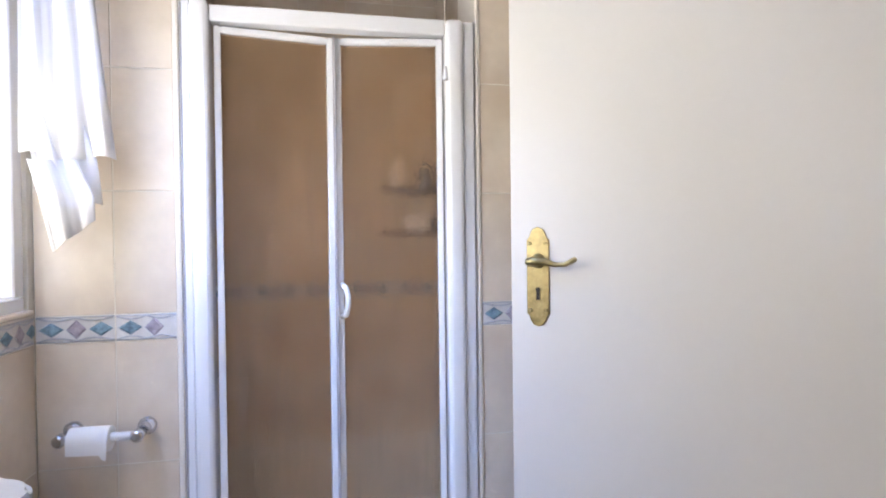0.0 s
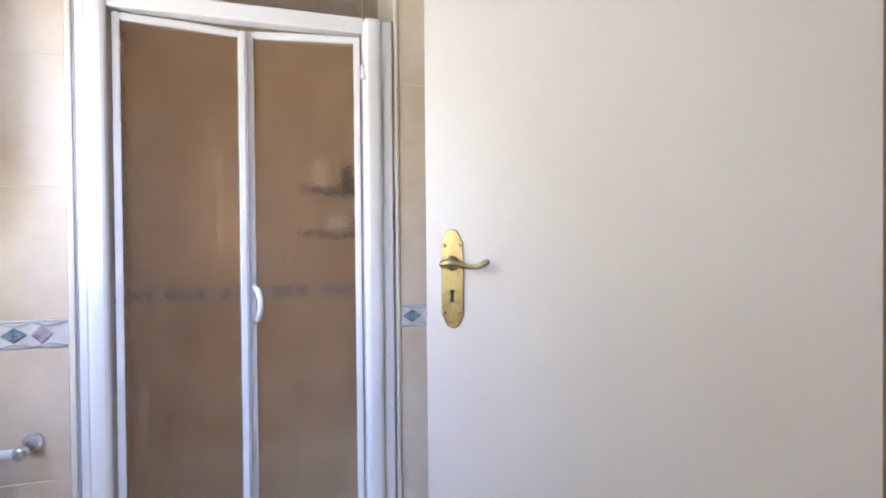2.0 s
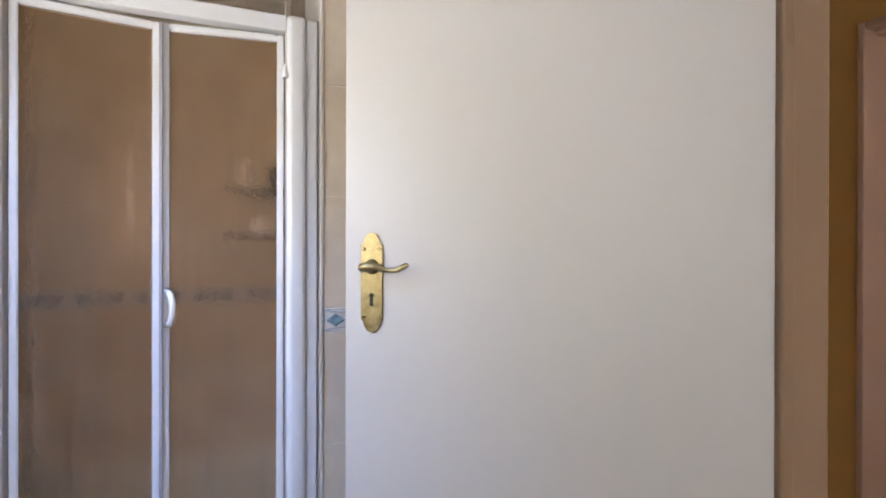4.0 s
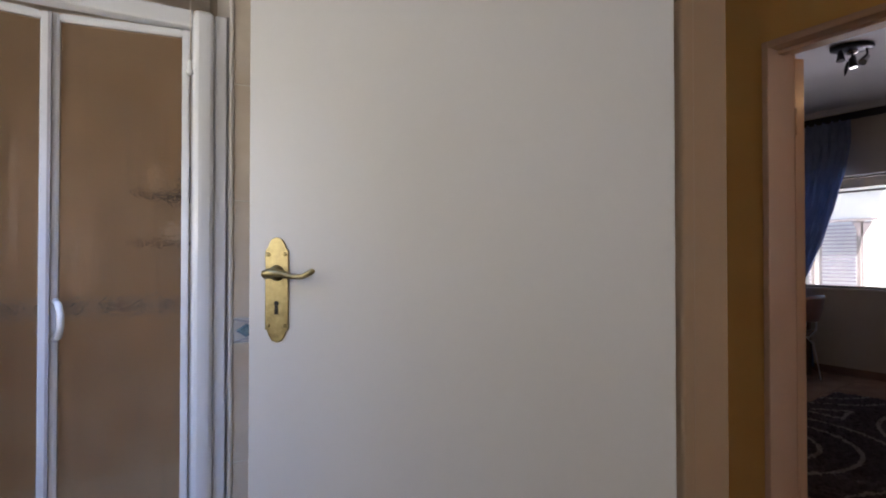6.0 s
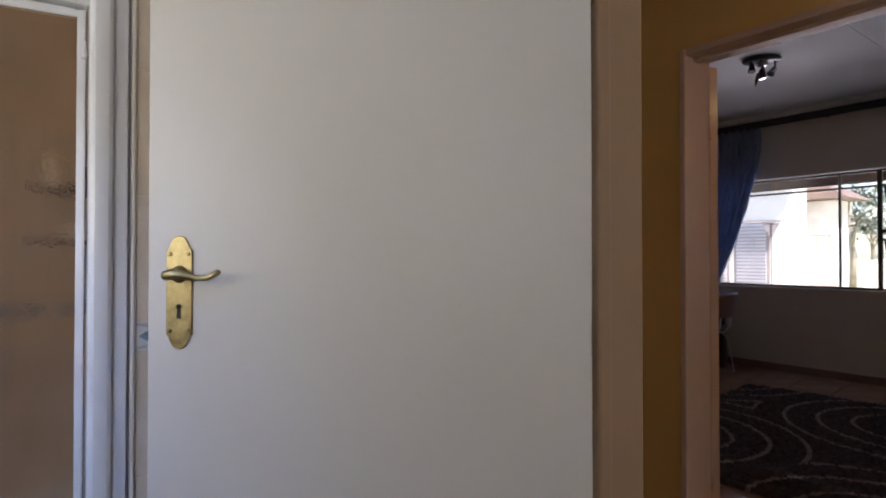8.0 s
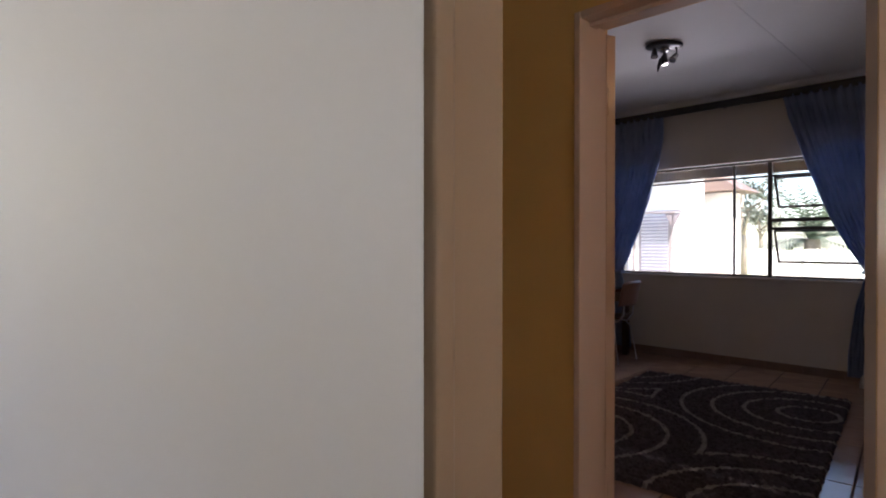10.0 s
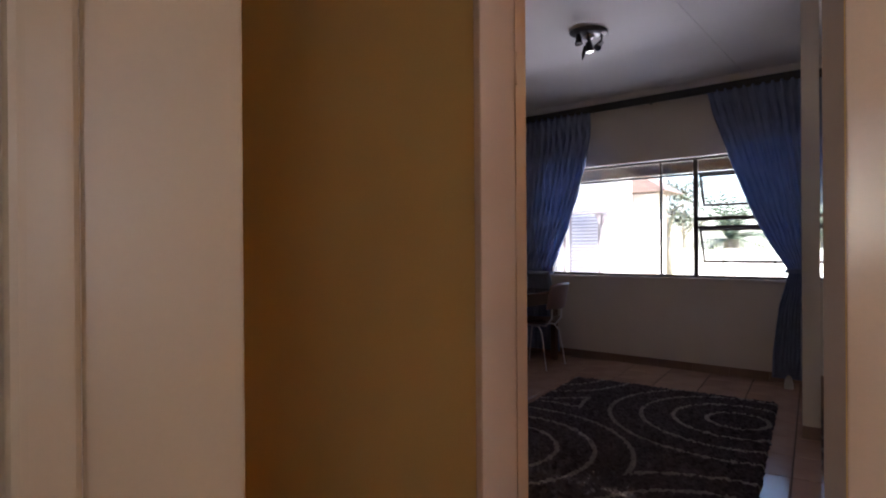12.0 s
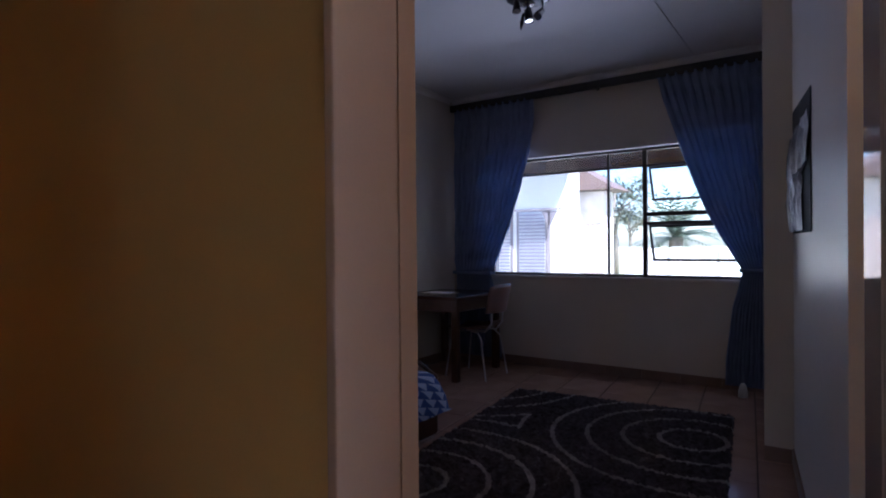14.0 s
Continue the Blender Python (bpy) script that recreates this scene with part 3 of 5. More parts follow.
bed_door = thing("door_bedroom", "pale painted bedroom door folded back against the wall", "door", kind="structure")
bm = bmesh.new()
prism(bm, [(0, 0), (0.80, 0), (0.80, 0.042), (0, 0.042)], 2.015, lambda u, v, w: on_bed_door(u, v, 0.008 + w))
part("leaf", bm, FRAME_PALE, bed_door)
for z in (0.28, 1.72):
    bm = bmesh.new()
    tube(bm, [on_bed_door(-0.004, -0.004, z), on_bed_door(-0.004, -0.004, z + 0.1)], 0.007, 10)
    part("hinge", bm, FRAME_PALE, bed_door)

# ---- bathroom door ----
DH, DF = Vector((2.090, 1.297, 0)), Vector((1.436, 1.802, 0))
du = (DF - DH).normalized()
dn = Vector((-du.y, du.x, 0))
if dn.y > 0:
    dn = -dn


def on_door(u, w, z):
    """u from the free edge to the hinges, w out of the face that shows, z up."""
    return DF - du * u + dn * w + Vector((0, 0, z))


bath_door = thing("door_bathroom", "white flush painted bathroom door standing wide open", "door", kind="structure")
bm = bmesh.new()
DL = (DF - DH).length
prism(bm, [(0, 0), (DL, 0), (DL, -0.04), (0, -0.04)], 2.02, lambda u, v, w: on_door(u, v, 0.01 + w))
bmesh.ops.bevel(bm, geom=bm.edges[:], offset=0.002, segments=2, affect="EDGES")
part("leaf", bm, DOOR_PAINT, bath_door)
for z in (0.22, 1.72):
    bm = bmesh.new()
    tube(bm, [on_door(DL + 0.006, -0.034, z), on_door(DL + 0.006, -0.034, z + 0.1)], 0.007, 12)
    part("hinge", bm, BRASS, bath_door)

latch_bm = prism(bmesh.new(), [(-0.034, 1.10), (-0.008, 1.10), (-0.008, 1.27), (-0.034, 1.27)], 0.0015, lambda u, v, w: on_door(-w, u, v))
part("latch_plate", latch_bm, BRASS, bath_door, "brass latch plate on the door edge")

# lever handle on a long shaped plate
UC = 0.0605
PZ0, PZ1 = 1.064, 1.276
outline = [(-0.0245, PZ0 + 0.026), (-0.019, PZ0 + 0.026), (-0.017, PZ0 + 0.014), (-0.011, PZ0 + 0.004), (0, PZ0), (0.011, PZ0 + 0.004), (0.017, PZ0 + 0.014), (0.019, PZ0 + 0.026), (0.0245, PZ0 + 0.026)]
outline += [(u, PZ1 + PZ0 - z) for u, z in reversed(outline)]
plate_bm = prism(bmesh.new(), outline, 0.004, lambda u, v, w: on_door(UC + u, w, v))
bmesh.ops.bevel(plate_bm, geom=plate_bm.edges[:], offset=0.0012, segments=1, affect="EDGES")
plate = part("handle_plate", plate_bm, BRASS, bath_door, "worn brass plate with scalloped ends")
for u, z in ((-0.017, PZ0 + 0.035), (0.017, PZ0 + 0.035), (-0.017, PZ1 - 0.035), (0.017, PZ1 - 0.035)):
    bm = bmesh.new()
    tube(bm, [on_door(UC + u, 0.003, z), on_door(UC + u, 0.0055, z), on_door(UC + u, 0.0068, z)], [0.0042, 0.004, 0.002], 10)
    part("screw", bm, BRASS, plate)
key = [(0.0052 * math.cos(a), 1.143 + 0.0052 * math.sin(a)) for a in [radians(-50 + k * 280 / 12) for k in range(13)]] + [(-0.0042, 1.121), (0.0042, 1.121)]
part("keyhole", prism(bmesh.new(), key, 0.0008, lambda u, v, w: on_door(UC + u, 0.0041 + w, v)), DARK, plate, "dark keyhole")
LZ = 1.2035
bm = bmesh.new()
tube(bm, [on_door(UC, 0.003, LZ), on_door(UC, 0.009, LZ), on_door(UC, 0.016, LZ), on_door(UC, 0.032, LZ)], [0.017, 0.014, 0.010, 0.010], 16)
part("rose", bm, BRASS, plate)
bm = bmesh.new()
lever = ((-0.020, -0.003, 0.003), (-0.015, -0.002, 0.009), (0.002, 0.001, 0.0105), (0.024, 0.0, 0.0075), (0.048, -0.006, 0.005), (0.070, -0.006, 0.0048), (0.083, 0.0, 0.0056), (0.093, 0.005, 0.0055), (0.097, 0.006, 0.002))
tube(bm, [on_door(UC + 0.92 * u, 0.032, LZ + z) for u, z, r in lever], [r for u, z, r in lever], 12)
part("lever", bm, BRASS, plate, "curled brass lever")

# ---- shower ----
shower = thing("shower_screen", "white framed folding shower screen with obscured panels", "shower screen")


def post(x0, x1, y0, y1, z0, z1, name, r=0.014, lbl=""):
    return part(name, boxed(x0, x1, y0, y1, z0, z1, bevel=r, seg=4), WHITE_PLASTIC, shower, lbl)


ST = 1.852
post(0.6985, 0.7165, YS - 0.010, YS + 0.045, 0.10, ST + 0.002, "wall_channel", 0.004)
post(0.7170, 0.763, YS - 0.024, YS + 0.045, 0.10, ST + 0.006, "side_post", 0.019)
post(1.364, 1.4155, YS - 0.024, YS + 0.045, 0.10, ST - 0.002, "side_post", 0.021)
post(1.4160, 1.4445, YS - 0.010, YS + 0.045, 0.10, ST - 0.006, "wall_channel", 0.005)
post(0.763, 1.365, YS - 0.012, YS + 0.035, ST - 0.046, ST - 0.004, "top_rail", 0.006)
post(0.763, 1.365, YS - 0.012, YS + 0.035, 0.10, 0.14, "bottom_rail", 0.006)
for x0, x1 in ((0.6915, 0.698), (1.445, 1.4495)):
    part("rubber_seal", boxed(x0, x1, YS - 0.004, YS + 0.03, 0.10, ST, bevel=0.003), SEAL_PALE, shower)


def folding_leaf(xa, ya, xb, yb, knob):
    """One leaf of the screen between two plan points, framed all round."""
    a, b = Vector((xa, ya, 0)), Vector((xb, yb, 0))
    u = (b - a).normalized()
    n = Vector((u.y, -u.x, 0))
    ln = (b - a).length
    leaf = part("leaf_frame", bmesh.new(), WHITE_PLASTIC, shower)
    bm = bmesh.new()
    z0, z1 = 0.145, ST - 0.052
    for u0, u1, v0, v1 in ((0, 0.017, z0, z1), (ln - 0.017, ln, z0, z1), (0.017, ln - 0.017, z1 - 0.018, z1), (0.017, ln - 0.017, z0, z0 + 0.026)):
        prism(bm, [(u0, v0), (u1, v0), (u1, v1), (u0, v1)], 0.024, lambda p, q, w: a + u * p + n * (w - 0.012) + Vector((0, 0, q)))
    bmesh.ops.bevel(bm, geom=bm.edges[:], offset=0.003, segments=2, affect="EDGES")
    bmesh.ops.recalc_face_normals(bm, faces=bm.faces)
    bm.to_mesh(leaf.data)
    bm.free()
    pn_bm = prism(bmesh.new(), [(0.0175, z0 + 0.0265), (ln - 0.0175, z0 + 0.0265), (ln - 0.0175, z1 - 0.0185), (0.0175, z1 - 0.0185)], 0.004, lambda p, q, w: a + u * p + n * (w - 0.002) + Vector((0, 0, q)))
    pane = part("pane", pn_bm, STYRENE, leaf, "obscured water-streaked plastic panel")
    pane.visible_shadow = False
    if knob:
        bm = bmesh.new()
        pts = [a + u * (ln - 0.012 + 0.003) + n * w + Vector((0, 0, z)) for w, z in ((0.010, 1.13), (0.030, 1.122), (0.036, 1.10), (0.036, 1.075), (0.030, 1.053), (0.010, 1.045))]
        tube(bm, pts, 0.0065, 10)
        part("pull_handle", bm, WHITE_PLASTIC, leaf, "small white bow handle")
    return leaf


folding_leaf(0.770, YS + 0.012, 1.066, YS + 0.055, False)
folding_leaf(1.072, YS + 0.055, 1.360, YS + 0.012, False)
bm = bmesh.new()
tube(bm, [(1.083, YS + 0.035, 1.135), (1.092, YS + 0.008, 1.128), (1.097, YS - 0.004, 1.105), (1.097, YS - 0.004, 1.08), (1.092, YS + 0.008, 1.056), (1.083, YS + 0.035, 1.049)], 0.0075, 12)
part("pull_handle", bm, WHITE_PLASTIC, shower, "small white bow handle")
part("hinge_seal", boxed(1.0655, 1.0725, YS + 0.03, YS + 0.05, 0.15, ST - 0.055), SEAL_PALE, shower)

solid("shower_tray", boxed(0.60, 1.54, YS + 0.05, 3.10, 0.0, 0.10, bevel=0.012, seg=2), CERAMIC, "white shower tray with a raised rim", "shower tray")

# corner rack with a soap dish, seen through the screen
rack = thing("shower_rack", "dark wire corner rack holding pale soap and bottles", "shower rack")
for z in (1.285, 1.455):
    bm = bmesh.new()
    for k in range(6):
        y = 2.80 + 0.055 * k
        tube(bm, [(1.25 + 0.03 * k, y, z), (1.525, y, z)], 0.004, 6)
    tube(bm, [(1.25, 2.79, z), (1.53, 2.79, z)], 0.005, 6)
    tube(bm, [(1.25, 2.79, z), (1.45, 3.095, z)], 0.006, 6)
    part("shelf", bm, SEAL, rack)
part("upright", tube(bmesh.new(), [(1.525, 3.09, 1.26), (1.525, 3.09, 1.58)], 0.006, 6), SEAL, rack)
bm = bmesh.new()
turned(bm, [(0.02, 0), (0.045, 0.01), (0.052, 0.03), (0.04, 0.06), (0.01, 0.068)], (1.40, 2.86, 1.291), sides=16)
solid("soap", bm, PAPER, "pale round cake of soap on the wire rack", "soap")
bm = bmesh.new()
turned(bm, [(0.024, 0), (0.028, 0.01), (0.028, 0.09), (0.012, 0.105), (0.012, 0.12)], (1.33, 2.88, 1.461), sides=16)
solid("shampoo_bottle", bm, TILE_TRIM, "pale shampoo bottle standing on the wire rack", "bottle")
bm = turned(bmesh.new(), [(0.026, 0), (0.03, 0.008), (0.03, 0.075), (0.014, 0.09), (0.014, 0.105)], (1.44, 2.88, 1.461), sides=16)
solid("shampoo_bottle", bm, SEAL, "dark shampoo bottle standing on the wire rack", "bottle")
bm = turned(bmesh.new(), [(0.02, 0), (0.03, 0.006), (0.034, 0.05), (0.02, 0.06)], (1.485, 2.84, 1.291), sides=16)
solid("scrub_pot", bm, SEAL, "small dark pot on the wire rack", "pot")

# light pull cord
cord = thing("pull_cord", "thin light pull cord with a white plastic acorn", "light cord")
CX, CY = 1.352, YS - 0.07
part("string", tube(bmesh.new(), [(CX, CY, 1.70), (CX + 0.001, CY, 2.1), (CX, CY, CEIL)], 0.0009, 6), TILE_TRIM, cord)
part("acorn", turned(bmesh.new(), [(0.002, 0.036), (0.0045, 0.034), (0.005, 0.025), (0.008, 0.006), (0.0075, 0.0), (0.002, -0.001)][::-1], (CX, CY, 1.668), sides=14), WHITE_PLASTIC, cord)

# ---- tiled bathroom surfaces ----
ROWS = [(0.105, 0.406), (0.408, 0.7095), (0.7115, 1.0125), (1.0805, 1.380), (1.382, 1.6815), (1.6835, 1.983), (1.985, 2.285), (2.287, 2.587)]
BORDER = (1.0145, 1.0785)


def tile(parent, u0, u1, z0, z1, to, key, mat=CREAM_TILE):
    """A glazed tile, 8 mm thick with softened edges; to(u, w, z) puts it on its wall."""
    bm = bmesh.new()
    c = 0.0012
    back = [bm.verts.new(to(u, -0.001, z)) for u, z in ((u0, z0), (u1, z0), (u1, z1), (u0, z1))]
    mid = [bm.verts.new(to(u, 0.0062, z)) for u, z in ((u0, z0), (u1, z0), (u1, z1), (u0, z1))]
    top = [bm.verts.new(to(u, 0.008, z)) for u, z in ((u0 + c, z0 + c), (u1 - c, z0 + c), (u1 - c, z1 - c), (u0 + c, z1 - c))]
    bm.faces.new(top)
    for lo, hi in ((back, mid), (mid, top)):
        for i in range(4):
            bm.faces.new((lo[i], lo[(i + 1) % 4], hi[(i + 1) % 4], hi[i]))
    return part("tile", bm, mat, parent)


def border_tile(parent, u0, u1, to, flip=False):
    """One relief border tile: pale ground, three diamonds, curved lines along both edges."""
    z0, z1 = BORDER
    base = tile(parent, u0, u1, z0, z1, to, "b", BORDER_BASE)
    w = u1 - u0
    zc = (z0 + z1) / 2
    pitch = 0.175
    for off, mat in ((0.19, BORDER_BLUE), (0.5, BORDER_GREY), (0.81, BORDER_BLUE)):
        hw, hh = (0.027, 0.0175) if mat is BORDER_BLUE else (0.022, 0.0235)
        c = u0 + off * pitch
        cut = min(hw, u1 - 0.001 - c)
        if cut <= 0.004:
            continue
        k = 1 - cut / hw
        rim = ((-hw, 0), (0, -hh), (cut, -hh * k), (cut, hh * k), (0, hh)) if k > 0.01 else ((-hw, 0), (0, -hh), (hw, 0), (0, hh))
        bm = bmesh.new()
        ring = [bm.verts.new(to(c + a, 0.0082, zc + b)) for a, b in rim]
        inn = [bm.verts.new(to(c + a * 0.74, 0.0112, zc + b * 0.74)) for a, b in rim]
        bm.faces.new(inn)
        for i in range(len(rim)):
            q = (i + 1) % len(rim)
            bm.faces.new((ring[i], ring[q], inn[q], inn[i]))
        part("diamond", bm, mat, base)
        if k < 0.01:
            bm = tube(bmesh.new(), [to(c + a * 1.04, 0.0088, zc + b * 1.06) for a, b in (*rim, rim[0])], 0.0012, 5)
            part("outline", bm, BORDER_LINE, base)
    for s in (-1, 1):
        bm = bmesh.new()
        pts = []
        for k in range(17):
            a = k / 16
            v = 0.0285 - 0.0075 * abs(math.sin(a * math.pi * 2))
            pts.append(to(u0 + 0.002 + a * (w - 0.004), 0.0085, zc + s * v))
        tube(bm, pts, 0.0022, 6)
        part("relief_line", bm, BORDER_LINE, base)
        bm = tube(bmesh.new(), [to(u0 + 0.001, 0.0082, zc + s * 0.0295), to(u1 - 0.001, 0.0082, zc + s * 0.0295)], 0.0016, 6)
        part("edge_line", bm, BORDER_LINE, base)


def tile_wall(parent, cols, to, rows=ROWS, border=True):
    for a, b in cols:
        for z0, z1 in rows:
            tile(parent, a + 0.0007, b - 0.0007, z0, z1, to, "t")
        if border:
            border_tile(parent, a + 0.001, b - 0.001, to)


front = lambda u, w, z: (u, YS + 0.008 - w, z)
tile_wall(wall_shower, [(0.361, 0.535), (0.535, 0.676)], front)
tile_wall(wall_shower_b, [(1.463, 1.66), (1.66, 1.86), (1.86, 2.073)], front)
side_w = lambda u, w, z: (XL - 0.008 + w, u, z)
tile_wall(wall_west, [(1.79, 1.985), (1.985, 2.138)], side_w, [r for r in ROWS if r[1] < 1.05])
back_w = lambda u, w, z: (u, 3.108 - w, z)
tile_wall(recess_b, [(0.602, 0.74), (0.74, 0.94), (0.94, 1.14), (1.14, 1.34), (1.34, 1.538)], back_w, ROWS[1:])
rl = lambda u, w, z: (0.6 + w, u, z)
rr_ = lambda u, w, z: (1.54 - w, u, z)
for wl_, fn in ((recess_l, rl), (recess_r, rr_)):
    tile_wall(wl_, [(2.345, 2.5), (2.5, 2.7), (2.7, 2.9), (2.9, 3.098)], fn, ROWS[2:])
for x0, x1 in ((0.677, 0.6905), (1.4505, 1.462)):
    solid("tile_trim", boxed(x0, x1, YS - 0.006, YS + 0.2, 0.0, CEIL - 0.001, bevel=0.005, seg=3), TILE_TRIM, "cream plastic edge trim beside the shower", "trim", kind="structure")
# returns between wall face and recess
structure("wall_recess_return", boxed(0.60, 0.676, YS + 0.2, YS + 0.206, 0, CEIL), CREAM_TILE, "cream return of the shower recess", "wall")

# toilet roll holder
holder = thing("toilet_roll_holder", "chrome toilet roll holder on the tiled wall", "toilet roll holder")
for x in (0.440, 0.604):
    bm = bmesh.new()
    turned(bm, [(0.022, 0), (0.022, -0.006), (0.014, -0.012), (0.0105, -0.02), (0.0105, -0.06), (0.0145, -0.064), (0.0145, -0.086), (0.009, -0.092)], (x, YS, 0.803), axis="y", sides=18)
    part("bracket", bm, CHROME, holder)
part("spindle", tube(bmesh.new(), [(0.446, YS - 0.075, 0.803), (0.590, YS - 0.075, 0.803)], 0.010, 14), WHITE_PLASTIC, holder, "white plastic spindle")
roll = thing("toilet_roll", "part used white toilet roll with a loose end", "toilet roll")
bm = bmesh.new()
turned(bm, [(0.018, 0.0), (0.028, 0.0), (0.029, 0.003), (0.029, 0.083), (0.028, 0.086), (0.018, 0.086)], (0.461, YS - 0.075, 0.801), axis="x", sides=28)
part("paper", bm, PAPER, roll)
bm = prism(bmesh.new(), [(0.462, 0.775), (0.53, 0.772), (0.538, 0.760), (0.545, 0.759), (0.547, 0.801), (0.462, 0.801)], 0.0012, lambda u, v, w: (u, YS - 0.1043 - w, v))
part("loose_sheet", bm, PAPER, roll)

# toilet cistern under the window
toilet = thing("toilet", "white ceramic toilet with a rounded cistern lid", "toilet")
part("cistern", boxed(XL + 0.004, 0.53, 1.36, 1.76, 0.40, 0.80, bevel=0.03, seg=4), CERAMIC, toilet)
lid = [(0.465 + 0.08 * math.cos(a), 1.695 + 0.08 * math.sin(a)) for a in [k * math.pi / 16 for k in range(9)]] + [(XL + 0.002, 1.775), (XL + 0.002, 1.345)] + [(0.465 + 0.08 * math.cos(a), 1.425 + 0.08 * math.sin(a)) for a in [-math.pi / 2 + k * math.pi / 16 for k in range(9)]]
lid_bm = prism(bmesh.new(), lid, 0.034, lambda u, v, w: (u, v, 0.801 + w))
bmesh.ops.bevel(lid_bm, geom=lid_bm.edges[:], offset=0.010, segments=3, affect="EDGES")
part("lid", lid_bm, CERAMIC, toilet)
bm = bmesh.new()
turned(bm, [(0.12, 0), (0.11, 0.1), (0.13, 0.25), (0.19, 0.36), (0.2, 0.40), (0.19, 0.41)], (0.74, 1.56, 0.0), sides=24)
part("bowl", bm, CERAMIC, toilet)

# voile swag tail beside the bathroom window
voile = thing("voile_curtain", "white sheer voile curtain with a cascading tail", "curtain")


def hanging(top, levels, folds, depth, name, mat, parent, axis="y"):
    """A gathered cloth: levels of (z, edge a, edge b); folds across, thin but solid."""
    bm = bmesh.new()
    nu = folds * 10
    rows = []
    for j, (z, a, b) in enumerate(levels):
        row = []
        for i in range(nu + 1):
            s = i / nu
            amp = depth * (0.6 + 0.4 * math.sin(3.1 * s + j))
            off = amp * math.sin(s * folds * math.tau + 0.5 * math.sin(j * 0.9 + s * 5)) + 0.3 * amp * math.sin(s * folds * 2.3 * math.tau + j * 0.35)
            zz = z(s) if callable(z) else z
            p = a + (b - a) * s
            row.append(bm.verts.new((top + off, p, zz) if axis == "y" else (p, top + off, zz)))
        rows.append(row)
    for r, q in zip(rows, rows[1:]):
        for i in range(nu):
            bm.faces.new((r[i], r[i + 1], q[i + 1], q[i])).smooth = True
    ob = part(name, bm, mat, parent)
    sol = ob.modifiers.new("thickness", "SOLIDIFY")
    sol.thickness = 0.002
    return ob


hanging(2.04, [(2.2, 0.38, 0.525), (2.0, 0.38, 0.53), (1.8, 0.38, 0.537), (1.6, 0.38, 0.556), (lambda q: 1.455 - 0.015 * q + 0.008 * math.sin(9 * q), 0.38, 0.574)], 3, 0.016, "tail", VOILE, voile, "x")
hanging(2.05, [(1.56, 0.38, 0.50), (1.44, 0.40, 0.535), (lambda q: 1.37 - 0.03 * q, 0.44, 0.545)], 2, 0.014, "ruffle", VOILE, voile, "x")
hanging(2.03, [(1.44, 0.40, 0.50), (1.36, 0.42, 0.535), (lambda q: 1.235 + 0.07 * q, 0.445, 0.535)], 2, 0.012, "ruffle", VOILE, voile, "x")
hanging(0.41, [(2.22, 0.9, 2.1), (2.05, 0.9, 2.1), (lambda s: 1.95 + 0.05 * math.cos(s * 9), 0.9, 2.1)], 9, 0.018, "valance", VOILE, voile)
part("rod", tube(bmesh.new(), [(0.42, 0.84, 2.225), (0.42, 2.115, 2.225)], 0.010, 10), WHITE_PLASTIC, voile)


# ---- bedroom window ----
win = thing("window_bedroom", "dark steel bedroom window with two vents propped open", "window", kind="structure")
GX = XW + 0.10
Y1, Y2 = 2.842, 2.505
ZT = 1.925


def bar(y0, y1, z0, z1, name="window_frame", d=0.018):
    return part(name, boxed(GX - d, GX + d, y0, y1, z0, z1, bevel=0.003), STEEL_BROWN, win)


bar(BY0, BY1, BZ0, BZ0 + 0.024)
bar(BY0, BY1, BZ1 - 0.022, BZ1)
bar(BY0, BY0 + 0.024, BZ0 + 0.024, BZ1 - 0.022)
bar(BY1 - 0.024, BY1, BZ0 + 0.024, BZ1 - 0.022)
bar(Y1 - 0.010, Y1 + 0.010, BZ0 + 0.024, BZ1 - 0.022, "mullion")
bar(Y2 - 0.020, Y2 + 0.020, BZ0 + 0.024, BZ1 - 0.022, "mullion")
bar(Y1 + 0.010, BY1 - 0.024, ZT - 0.010, ZT + 0.010, "transom")
bar(Y2 + 0.020, Y1 - 0.010, ZT - 0.010, ZT + 0.010, "transom")
bar(BY0 + 0.024, Y2 - 0.020, ZT - 0.010, ZT + 0.010, "transom")
bar(BY0 + 0.024, Y2 - 0.020, 1.462, 1.500, "transom")
bar(BY0 + 0.024, Y2 - 0.020, 1.383, 1.412, "transom")
for y0, y1, z0, z1 in ((Y1 + 0.010, BY1 - 0.024, BZ0 + 0.024, ZT - 0.010), (Y1 + 0.010, BY1 - 0.024, ZT + 0.010, BZ1 - 0.022),
                       (Y2 + 0.020, Y1 - 0.010, BZ0 + 0.024, ZT - 0.010), (Y2 + 0.020, Y1 - 0.010, ZT + 0.010, BZ1 - 0.022),
                       (BY0 + 0.024, Y2 - 0.020, ZT + 0.010, BZ1 - 0.022), (BY0 + 0.024, Y2 - 0.020, 1.412, 1.462)):
    p = part("pane", boxed(GX - 0.002, GX + 0.002, y0, y1, z0, z1), GLASS, win)
    p.visible_shadow = False


